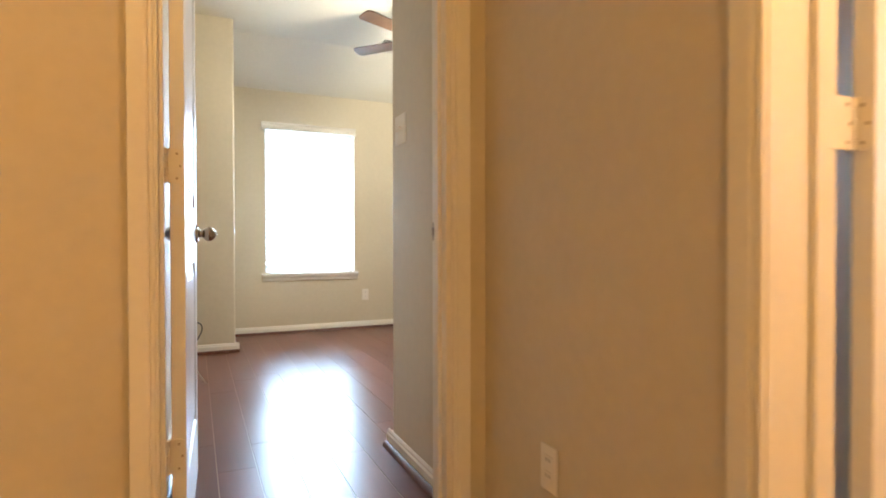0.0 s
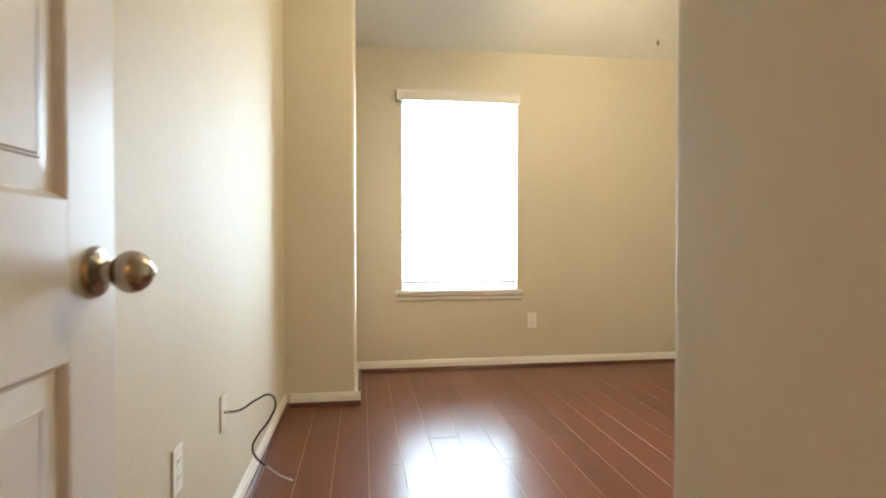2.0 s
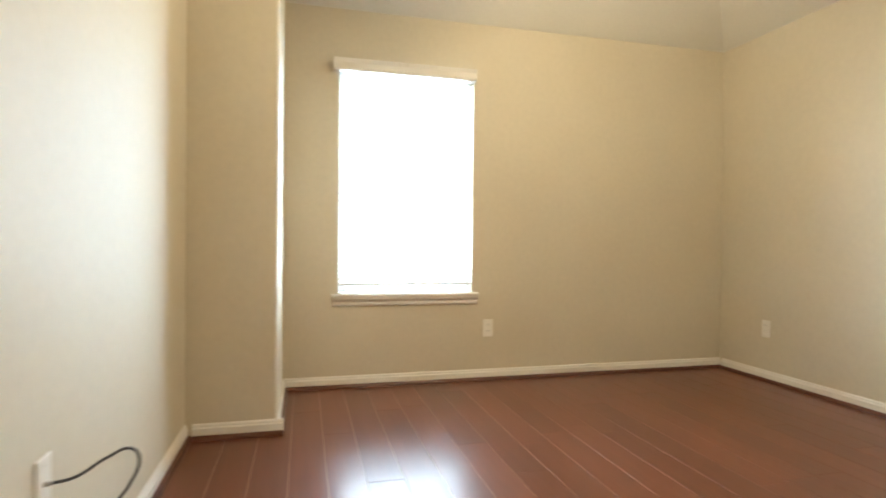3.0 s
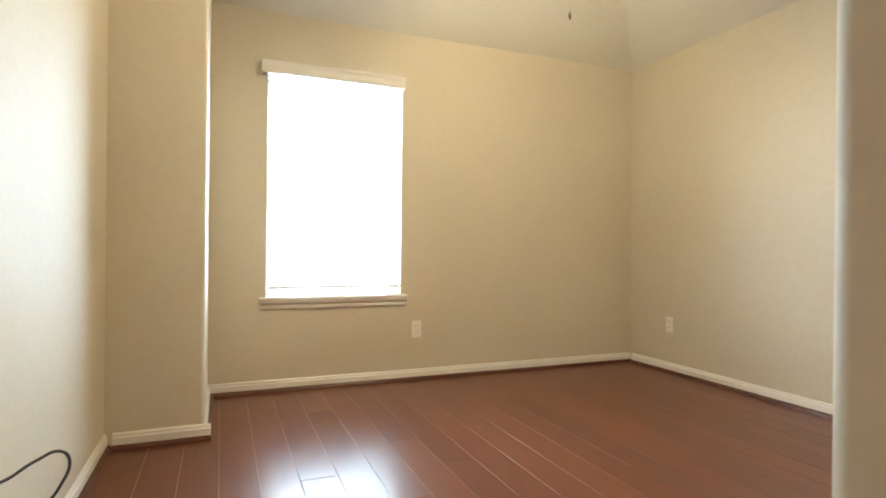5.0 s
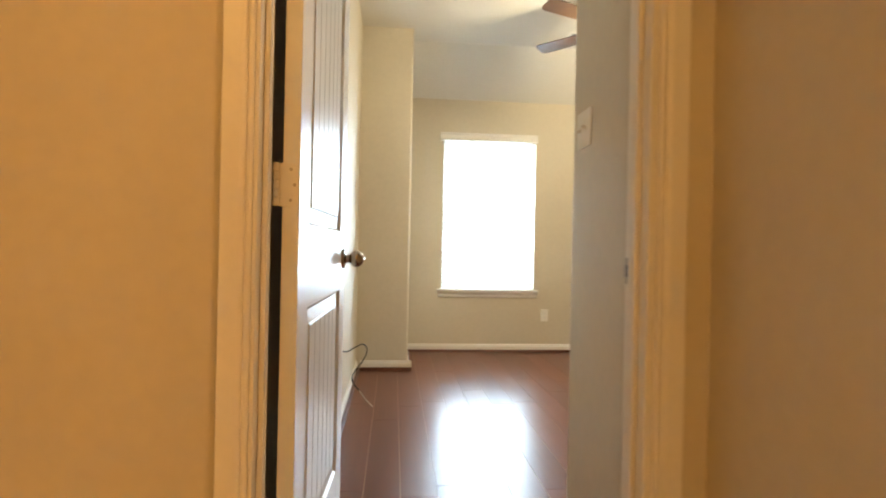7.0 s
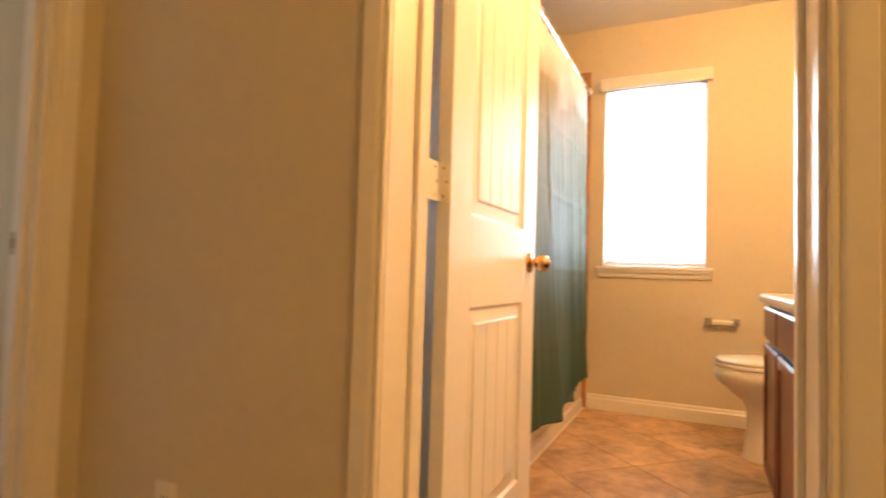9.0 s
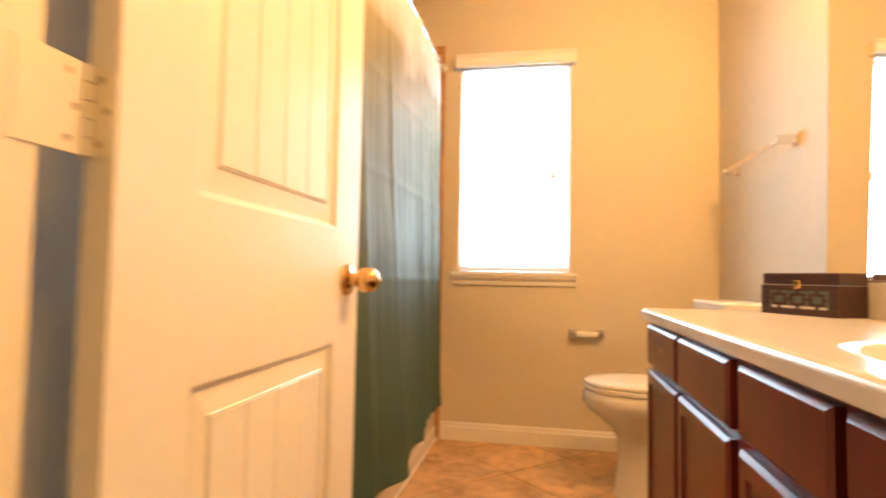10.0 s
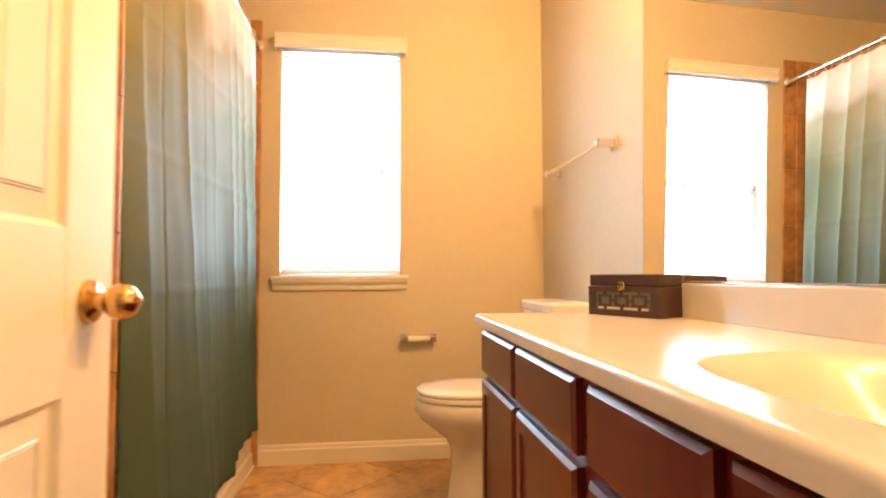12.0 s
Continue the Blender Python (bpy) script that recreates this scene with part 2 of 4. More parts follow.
def tube(name, points, radius, mat, parent=None, label=""):
    cu = bpy.data.curves.new(name, 'CURVE')
    cu.dimensions, cu.bevel_depth, cu.bevel_resolution, cu.resolution_u = '3D', radius, 3, 8
    sp = cu.splines.new('BEZIER')
    sp.bezier_points.add(len(points) - 1)
    for bp, p in zip(sp.bezier_points, points):
        bp.co = p
        bp.handle_left_type = bp.handle_right_type = 'AUTO'
    cu.use_fill_caps = True
    tmp = bpy.data.objects.new("tmp", cu)
    me = bpy.data.meshes.new_from_object(tmp)
    bpy.data.objects.remove(tmp)
    me.name = name
    me.materials.clear()
    me.materials.append(mat)
    me.shade_smooth()
    ob = new(name, me)
    if parent:
        ob.parent = parent
    if label:
        tagged(ob, label)
    return ob


def structure(name, bm, mat, label, category, smooth=False):
    return tagged(part(name, bm, mat, smooth=smooth), label, category, kind="structure")


def wall_y(name, x0, x1, y0, y1, z1, hole, label):
    """A wall along x with one opening (x0, x1, z0, z1)."""
    bm = bmesh.new()
    hx0, hx1, hz0, hz1 = hole
    slab(bm, x0, y0, 0, hx0, y1, z1)
    slab(bm, hx1, y0, 0, x1, y1, z1)
    slab(bm, hx0, y0, hz1, hx1, y1, z1)
    if hz0 > 0:
        slab(bm, hx0, y0, 0, hx1, y1, hz0)
    return structure(name, bm, WALL, label, "wall")


def wall_x(name, y0, y1, x0, x1, z1, hole, label):
    bm = bmesh.new()
    hy0, hy1, hz0, hz1 = hole
    slab(bm, x0, y0, 0, x1, hy0, z1)
    slab(bm, x0, hy1, 0, x1, y1, z1)
    slab(bm, x0, hy0, hz1, x1, hy1, z1)
    if hz0 > 0:
        slab(bm, x0, hy0, 0, x1, hy1, hz0)
    return structure(name, bm, WALL, label, "wall")


# ---- plan ----
ENTRY_X = 0.882            # face of the entry wall in the bedroom
DOOR_Y0, DOOR_Y1 = 1.945, 2.05   # wall of the bedroom door
JL, JR = 0.027, 0.778       # jambs of the bedroom door
HALL_X, BATH_X = 0.908, 1.080     # faces of the wall between hall and bathroom
BL, BR = 0.360, 1.048      # jambs of the bathroom door
HEAD = 2.05
NORTH, EAST, SOUTH = 6.035, 3.585, 2.735
CHX, CHY = 0.404, 5.255      # corner of the boxed-out chase
CEIL_Z, EAVE_Z, CREASE = 2.71, 2.375, 5.50
BATH_E, MIRROR_Y, TUB_Y, BATH_N, BATH_CEIL = 3.825, -0.310, 1.222, 1.98, 2.605
WING = 2.283               # end of the wing wall at the tub
WX0, WX1, WZ0, WZ1 = 0.732, 1.612, 0.591, 2.027       # bedroom window
VY0, VY1, VZ0, VZ1 = 0.478, 1.103, 0.962, 2.183        # bathroom window


def rounded(cx, cy, r, a0, a1, n=5):
    return [(cx + r * math.cos(radians(a0 + (a1 - a0) * i / n)), cy + r * math.sin(radians(a0 + (a1 - a0) * i / n)), 0) for i in range(n + 1)]


# bright sky outside the two windows
def sky_backdrop(name, m, w, h, strength):
    bm = bmesh.new()
    slab(bm, -w / 2, 0, -h / 2, w / 2, 0.02, h / 2)
    ob = part(name, bm, glow_material(name, (0.57, 0.775, 1.0), strength))
    ob.matrix_world = m
    return tagged(ob, "plain bright overcast sky outside the window", "sky", kind="structure")


# ---- structure ----
structure("floor_slab", box(-1.4, -2.3, -0.15, 4.0, 6.3, -0.02), GROUT, "plain concrete floor slab under the rooms", "floor")
wall_y("wall_north", -0.12, EAST + 0.12, NORTH, NORTH + 0.16, CEIL_Z + 0.1, (WX0, WX1, WZ0, WZ1), "beige painted drywall wall with a window")
structure("wall_west", box(-0.12, DOOR_Y1, 0, 0, NORTH, CEIL_Z + 0.1), WALL, "beige painted drywall wall beside the bedroom door", "wall")
structure("wall_east", box(EAST, SOUTH, 0, EAST + 0.12, NORTH, CEIL_Z + 0.1), WALL, "beige painted drywall wall of the bedroom", "wall")
corner = [(ENTRY_X, DOOR_Y1, 0)] + rounded(ENTRY_X + 0.022, SOUTH - 0.022, 0.022, 180, 90) + [(EAST, SOUTH, 0), (EAST, SOUTH - 0.12, 0), (1.0, SOUTH - 0.12, 0), (1.0, DOOR_Y1, 0)]
structure("wall_south", extrude(bmesh.new(), corner, (0, 0, CEIL_Z + 0.1)), WALL, "beige entry wall with a rounded outer corner", "wall", True)
chase = [(0, NORTH, 0), (0, CHY, 0)] + rounded(CHX - 0.018, CHY + 0.018, 0.018, -90, 0) + [(CHX, NORTH, 0)]
structure("wall_chase", extrude(bmesh.new(), chase, (0, 0, CEIL_Z + 0.1)), WALL, "beige boxed-out chase with a rounded corner beside the window", "wall", True)
wall_y("wall_hall_end", -1.42, HALL_X, DOOR_Y0, DOOR_Y1, CEIL_Z + 0.1, (JL - 0.02, JR + 0.02, 0, HEAD + 0.02), "beige hall wall with the bedroom doorway")
wall_x("wall_hall_east", -2.3, DOOR_Y1, HALL_X, BATH_X, CEIL_Z + 0.1, (BL - 0.02, BR + 0.02, 0, HEAD + 0.02), "beige hall wall with the bathroom doorway")
structure("wall_hall_west", box(-1.42, -2.3, 0, -1.3, DOOR_Y0, CEIL_Z + 0.1), WALL, "beige painted hall wall", "wall")
structure("wall_hall_south", box(-1.3, -2.42, 0, HALL_X, -2.3, CEIL_Z + 0.1), WALL, "beige painted hall wall", "wall")
wall_x("wall_bath_window", MIRROR_Y - 0.12, BATH_N + 0.12, BATH_E, BATH_E + 0.16, CEIL_Z, (VY0, VY1, VZ0, VZ1), "beige bathroom wall with a window")
structure("wall_bath_mirror", box(BATH_X, MIRROR_Y - 0.12, 0, BATH_E, MIRROR_Y, CEIL_Z), WALL, "beige bathroom wall behind the vanity and toilet", "wall")
structure("wall_bath_north", box(WING, BATH_N, 0, BATH_E, BATH_N + 0.12, CEIL_Z), WALL, "beige wall behind the bathtub", "wall")
structure("wall_bath_wing", box(BATH_X, TUB_Y, 0, WING, BATH_N + 0.12, CEIL_Z), WALL, "beige bathroom wall behind the door", "wall")
bm = bmesh.new()
HIP = EAST - (NORTH - CREASE)
low = [(-0.12, DOOR_Y1, CEIL_Z), (HIP, DOOR_Y1, CEIL_Z), (HIP, CREASE, CEIL_Z), (-0.12, CREASE, CEIL_Z), (EAST + 0.001, DOOR_Y1, EAVE_Z), (EAST + 0.001, NORTH + 0.001, EAVE_Z), (-0.12, NORTH + 0.001, EAVE_Z)]
vs = [bm.verts.new(p) for p in low]
for f in ((0, 1, 2, 3), (3, 2, 5, 6), (1, 4, 5, 2)):
    bm.faces.new([vs[k] for k in f])
slab(bm, -0.12, DOOR_Y1, CEIL_Z + 0.11, EAST + 0.12, NORTH + 0.16, CEIL_Z + 0.2)
structure("ceiling_bedroom", bm, CEIL, "textured off-white ceiling sloping down to the outer walls", "ceiling")
structure("ceiling_hall", box(-1.42, -2.42, CEIL_Z, HALL_X, DOOR_Y1, CEIL_Z + 0.1), CEIL, "textured off-white hall ceiling", "ceiling")
structure("ceiling_bathroom", box(BATH_X, MIRROR_Y, BATH_CEIL, BATH_E, BATH_N, BATH_CEIL + 0.1), CEIL, "textured off-white bathroom ceiling", "ceiling")
structure("floor_hall", box(-1.3, -2.3, -0.02, 1.0, DOOR_Y0 + 0.03, 0.0), HALLF, "tan hall carpet", "floor")


sky_backdrop("backdrop_bedroom", pose(1.15, 6.62, 1.29), 2.2, 2.6, BED_SKY)
sky_backdrop("backdrop_bathroom", pose(4.32, 0.80, 1.53, 0, 0, -90), 1.9, 2.4, BATH_SKY)


# ---- trim ----
def baseboard(p, q, inward, height=0.074, shoe=True):
    """White baseboard from p to q, with a brown quarter-round shoe at its foot."""
    p, q, n = Vector((*p, 0)), Vector((*q, 0)), Vector((*inward, 0))
    prof = [(0, 0.0), (0.014, 0.0), (0.014, height * 0.72), (0.009, height * 0.80), (0.009, height * 0.9), (0.004, height), (0, height)]
    structure("baseboard", extrude(bmesh.new(), [p + n * a + Vector((0, 0, b)) for a, b in prof], q - p), TRIM, "white painted baseboard along the wall", "baseboard")
    if shoe:
        prof = [(0.0142, 0.0)] + [(0.0142 + 0.019 * math.cos(radians(a)), 0.022 * math.sin(radians(a))) for a in (0, 25, 50, 72, 90)]
        structure("trim_shoe", extrude(bmesh.new(), [p + n * a + Vector((0, 0, b + 0.0005)) for a, b in prof], q - p), SHOE, "dark brown quarter-round shoe moulding on the floor", "moulding", True)


baseboard((CHX, NORTH), (EAST, NORTH), (0, -1))
baseboard((EAST, NORTH - 0.034), (EAST, SOUTH + 0.034), (-1, 0))
baseboard((EAST, SOUTH), (ENTRY_X, SOUTH), (0, 1))
baseboard((ENTRY_X, SOUTH + 0.034), (ENTRY_X, DOOR_Y1 + 0.015), (-1, 0))
baseboard((0, DOOR_Y1 + 0.015), (0, CHY), (1, 0))
baseboard((0.0335, CHY), (CHX + 0.030, CHY), (0, -1))
baseboard((CHX, CHY), (CHX, NORTH - 0.034), (1, 0))
baseboard((BATH_E, MIRROR_Y), (BATH_E, 1.199), (-1, 0), 0.102, False)
baseboard((2.67, MIRROR_Y), (BATH_E - 0.015, MIRROR_Y), (0, 1), 0.095, False)
baseboard((BATH_X, TUB_Y), (WING - 0.002, TUB_Y), (0, -1), 0.095, False)
baseboard((HALL_X, BR + 0.073), (HALL_X, DOOR_Y0), (-1, 0), 0.085, False)
baseboard((-1.3, DOOR_Y0), (JL - 0.10, DOOR_Y0), (0, -1), 0.085, False)

# profile of the door casing: (across from the opening, proud of the wall)
CASE = [(0, 0), (0, 0.010), (0.004, 0.013), (0.009, 0.013), (0.012, 0.009), (0.015, 0.013), (0.019, 0.0155), (0.023, 0.0165), (0.053, 0.019), (0.055, 0.017), (0.055, 0)]


def casing(name, a, b, out, along, group):
    """Three casing pieces round a doorway. a, b: foot points of the two inner edges; out: away from the wall."""
    thing = empty(name)
    a, b, out, along = Vector(a), Vector(b), Vector(out), Vector(along)
    for foot, d in ((a, -along), (b, along)):
        loop = [foot + d * u + out * v for u, v in CASE]
        part("casing_leg", extrude(bmesh.new(), loop, (0, 0, HEAD + 0.007)), TRIM, thing)
    loop = [a - along * 0.0552 + Vector((0, 0, HEAD + 0.007 + u)) + out * v for u, v in CASE]
    part("casing_head", extrude(bmesh.new(), loop, (b - a) + along * 0.1104), TRIM, thing)
    return tagged(thing, "white moulded door casing around the doorway", "door casing", group, "structure")


casing("door_casing_hall", (JL - 0.007, DOOR_Y0, 0), (JR + 0.016, DOOR_Y0, 0), (0, -1, 0), (1, 0, 0), "bedroom doorway trim")
casing("door_casing_bathroom", (HALL_X, BL - 0.010, 0), (HALL_X, BR + 0.002, 0), (-1, 0, 0), (0, 1, 0), "bathroom doorway trim")


def jamb_set(name, axis, lo, hi, d0, d1, stop_at):
    """Jambs and head of a doorway, with the door stops. axis: the direction across the opening."""
    thing = empty(name)

    def bx(u0, v0, z0, u1, v1, z1, nm):
        p = (u0, v0, z0, u1, v1, z1) if axis == "x" else (v0, u0, z0, v1, u1, z1)
        part(nm, box(*p, 0.0015), TRIM, thing)
    bx(lo - 0.0195, d0 + 0.0005, 0, lo, d1 - 0.0005, HEAD, "jamb")
    bx(hi, d0 + 0.0005, 0, hi + 0.0195, d1 - 0.0005, HEAD, "jamb")
    bx(lo - 0.0195, d0 + 0.0005, HEAD, hi + 0.0195, d1 - 0.0005, HEAD + 0.0195, "head_jamb")
    bx(lo, stop_at - 0.032, 0, lo + 0.011, stop_at, HEAD, "door_stop")
    bx(hi - 0.011, stop_at - 0.032, 0, hi, stop_at, HEAD, "door_stop")
    bx(lo + 0.011, stop_at - 0.032, HEAD - 0.011, hi - 0.011, stop_at, HEAD, "door_stop")
    return tagged(thing, "white painted door jamb with stops in the doorway", "door jamb", kind="structure")


jamb_set("door_jamb_bedroom", "x", JL, JR, DOOR_Y0, DOOR_Y1, DOOR_Y1 - 0.038)
jamb_set("door_jamb_bathroom", "y", BL, BR, HALL_X, BATH_X, BATH_X - 0.038)


def strike(name, m, label):
    """A strike plate in the yz plane, facing -x."""
    thing = empty(name, m)
    part("plate", box(-0.0015, -0.016, -0.028, 0.0, 0.016, 0.028, 0.001), STEEL, thing)
    part("lip", box(-0.0025, 0.0155, -0.014, 0.0, 0.019, 0.014, 0.001), STEEL, thing)
    # dark piece on the plate stands in for shade in the hole
    part("latch_hole_shade", box(-0.0022, -0.007, -0.012, -0.0014, 0.009, 0.012), HOLE_SHADE, thing)
    for z in (-0.021, 0.021):
        part("screw", lathe(bmesh.new(), [(0.004, 0), (0.004, 0.0012), (0.001, 0.0016)], (-0.0015, 0, z), (-1, 0, 0), 10), STEEL, thing)
    return tagged(thing, label, "strike plate")


strike("strike_plate", pose(JR, DOOR_Y1 - 0.020, 0.925), "satin steel strike plate in the white bedroom door jamb")
strike("strike_plate", pose(BATH_X - 0.020, BL, 0.925, 0, 0, -90) @ pose(0, 0, 0, 0, 0, 180), "satin steel strike plate in the white bathroom door jamb")


# ---- doors ----
def panel_door(name, width, stile, mid, backset, jamb, leaf_end, m, knob_mat, label, knob_label, group, hinge_mat):
    """A two-panel door with tongue-and-groove fields. Local x from the hinge to the free edge, the visible face at y = 0, thickness in +y. mid: the lock rail's two edges; jamb, leaf_end: the jamb's face and the hinge leaf's end on it."""
    thing = empty(name, m)
    t, h, st = 0.035, 2.03, stile
    z0 = 0.012
    rails = ((z0, 0.235), mid, (1.915, h))
    for x0, x1 in ((0, st), (width - st, width)):
        part("stile", box(x0, 0, z0, x1, t, h, 0.0012), DOORP, thing)
    for a, b in rails:
        part("rail", box(st, 0.0003, a, width - st, t - 0.0003, b), DOORP, thing)
    for a, b in ((0.235, mid[0]), (mid[1], 1.915)):
        panel = part("panel", box(st, 0.0148, a, width - st, t - 0.0148, b), DOORP, thing)
        for face in (0, 1):
            yy = (lambda v: v) if face == 0 else (lambda v: t - v)
            # cove and rising bevel round the raised field
            bm = bmesh.new()
            x0, x1 = st, width - st
            ring = [(0.0, 0.0003), (0.002, 0.0010), (0.0085, 0.0098), (0.0115, 0.0104), (0.0425, 0.0062), (0.0450, 0.0034), (0.0462, 0.0034)]
            loops = []
            for u, d in ring:
                loops.append([bm.verts.new((x, yy(d), z)) for x, z in ((x0 + u, a + u), (x1 - u, a + u), (x1 - u, b - u), (x0 + u, b - u))])
            for p, q in zip(loops, loops[1:]):
                for i in range(4):
                    j = (i + 1) % 4
                    bm.faces.new((p[i], p[j], q[j], q[i]))
            part("sticking", bm, DOORP, panel)
            n = max(3, round((x1 - x0 - 0.092) / 0.078))
            wd = (x1 - x0 - 0.092) / n
            for i in range(n):
                u = x0 + 0.046 + wd * i
                lo, hi = sorted((yy(0.0034), yy(0.0150)))
                part("board", box(u + 0.0006, lo, a + 0.046, u + wd - 0.0006, hi, b - 0.046, 0.0028), DOORP, panel)
    kx, kz = width - backset, 0.925
    knob_prof = [(0.033, 0), (0.033, 0.004), (0.030, 0.008), (0.018, 0.011), (0.0135, 0.014), (0.0130, 0.024)] + [(0.0275 * math.sin(radians(a)), 0.046 - 0.0255 * math.cos(radians(a))) for a in range(30, 176, 12)] + [(0.001, 0.0715)]
    knob = part("knob", lathe(bmesh.new(), knob_prof, (kx, 0, kz), (0, -1, 0), 32), knob_mat, thing, knob_label, True)
    part("lock_button", lathe(bmesh.new(), [(0.006, 0), (0.006, 0.002), (0.002, 0.003)], (kx, -0.0712, kz), (0, -1, 0), 12), knob_mat, knob, smooth=True)
    part("knob", lathe(bmesh.new(), knob_prof, (kx, t, kz), (0, 1, 0), 32), knob_mat, thing, knob_label, True)
    part("latch_plate", box(width - 0.0005, 0.006, kz - 0.028, width + 0.0012, t - 0.006, kz + 0.028), knob_mat, thing)
    pin = min(0.0465, jamb + 0.001)
    for hz in (0.335, 1.090, 1.83):
        leaf = [(-0.0002, 0.043, hz - 0.045)]
        for sign in (-1, 1):
            arc = [(-0.0002, 0.016 - 0.013 * math.sin(radians(a)), hz + sign * (0.032 + 0.013 * math.cos(radians(a)))) for a in (0, 22, 45, 68, 90)]
            leaf += arc if sign < 0 else arc[::-1]
        leaf.append((-0.0002, 0.043, hz + 0.045))
        hinge = part("hinge", extrude(bmesh.new(), leaf, (-0.0018, 0, 0)), hinge_mat, thing, "white painted butt hinge")
        part("jamb_leaf", box(leaf_end, jamb - 0.0022, hz - 0.045, -0.012, jamb - 0.0008, hz + 0.045, 0.0005), hinge_mat, hinge)
        for k in range(5):
            part("knuckle", lathe(bmesh.new(), [(0.0062, 0.0004), (0.0072, 0.0012), (0.0072, 0.0168), (0.0062, 0.0176)], (-0.0065, pin, hz - 0.045 + 0.018 * k), (0, 0, 1), 14), hinge_mat, hinge, smooth=True)
        for k, (sy, sz) in enumerate(((0.018, -0.032), (0.010, 0.0), (0.018, 0.032))):
            part("screw", lathe(bmesh.new(), [(0.0038, 0), (0.0036, 0.0009), (0.001, 0.0004)], (-0.0021, sy, hz + sz), (-1, 0, 0), 10), STEEL, hinge)
            part("screw", lathe(bmesh.new(), [(0.0038, 0), (0.0036, 0.0009), (0.001, 0.0004)], (-0.012 - sy, jamb - 0.0022, hz + sz), (0, -1, 0), 10), STEEL, hinge)
    return tagged(thing, label, "door", group)


# swung open into the room, close to the wall
panel_door("bedroom_door", 0.750, 0.112, (0.825, 1.011), 0.056, 0.056, -0.040, pose(0.083, 2.066, 0, 0, 0, 87.8), NICKEL, "white two-panel plank-look bedroom door standing open", "satin nickel round knob", "panel doors", TRIM)
panel_door("bathroom_door", 0.705, 0.132, (0.800, 1.027), 0.070, BR - 1.02, BATH_X - 0.030 - 1.135, pose(1.135, 1.02, 0), BRASS, "white two-panel plank-look bathroom door standing open", "polished brass round knob", "panel doors", TRIM)


# ---- windows and blinds ----
def window(name, m, w, h, frame_label):
    """Local x across, z up from the sill, y into the wall; the room face of the wall is y = 0."""
    thing = empty(name, m)
    fr = 0.045
    for x0, z0, x1, z1 in ((0, 0, fr, h), (w - fr, 0, w, h), (fr, 0, w - fr, fr), (fr, h - fr, w - fr, h)):
        part("window_frame", box(x0, 0.095, z0, x1, 0.15, z1, 0.003), VINYL, thing)
    mid = h * 0.475
    part("sash_rail", box(fr, 0.098, mid - 0.022, w - fr, 0.135, mid + 0.022, 0.003), VINYL, thing)
    for k in (0.22, 0.78):
        lock = part("sash_lock", box(w * k - 0.022, 0.086, mid + 0.022, w * k + 0.022, 0.12, mid + 0.032, 0.003), VINYL, thing, "small white sash lock")
        part("lock_lever", box(w * k - 0.005, 0.080, mid + 0.032, w * k + 0.02, 0.10, mid + 0.040, 0.002), VINYL, lock)
    for z0, z1, yy in ((fr, mid - 0.022, 0.128), (mid + 0.022, h - fr, 0.112)):
        pane = part("pane", box(fr, yy, z0, w - fr, yy + 0.004, z1), GLASS, thing)
        pane.visible_shadow = False
    # stool and apron
    part("window_sill", box(-0.043, -0.040, -0.022, w + 0.040, -0.0005, 0.0, 0.005, 2), TRIM, thing)
    part("sill_inner", box(0.0005, -0.001, -0.0005, w - 0.0005, 0.095, 0.004), TRIM, thing)
    ap = [(-0.035, -0.0005, -0.0225), (-0.035, -0.036, -0.0225), (-0.035, -0.034, -0.032), (-0.035, -0.026, -0.042), (-0.035, -0.018, -0.048), (-0.035, -0.016, -0.066), (-0.035, -0.012, -0.074), (-0.035, -0.0005, -0.076)]
    part("apron", extrude(bmesh.new(), ap, (w + 0.07, 0, 0)), TRIM, thing)
    return tagged(thing, frame_label, "window", kind="structure")


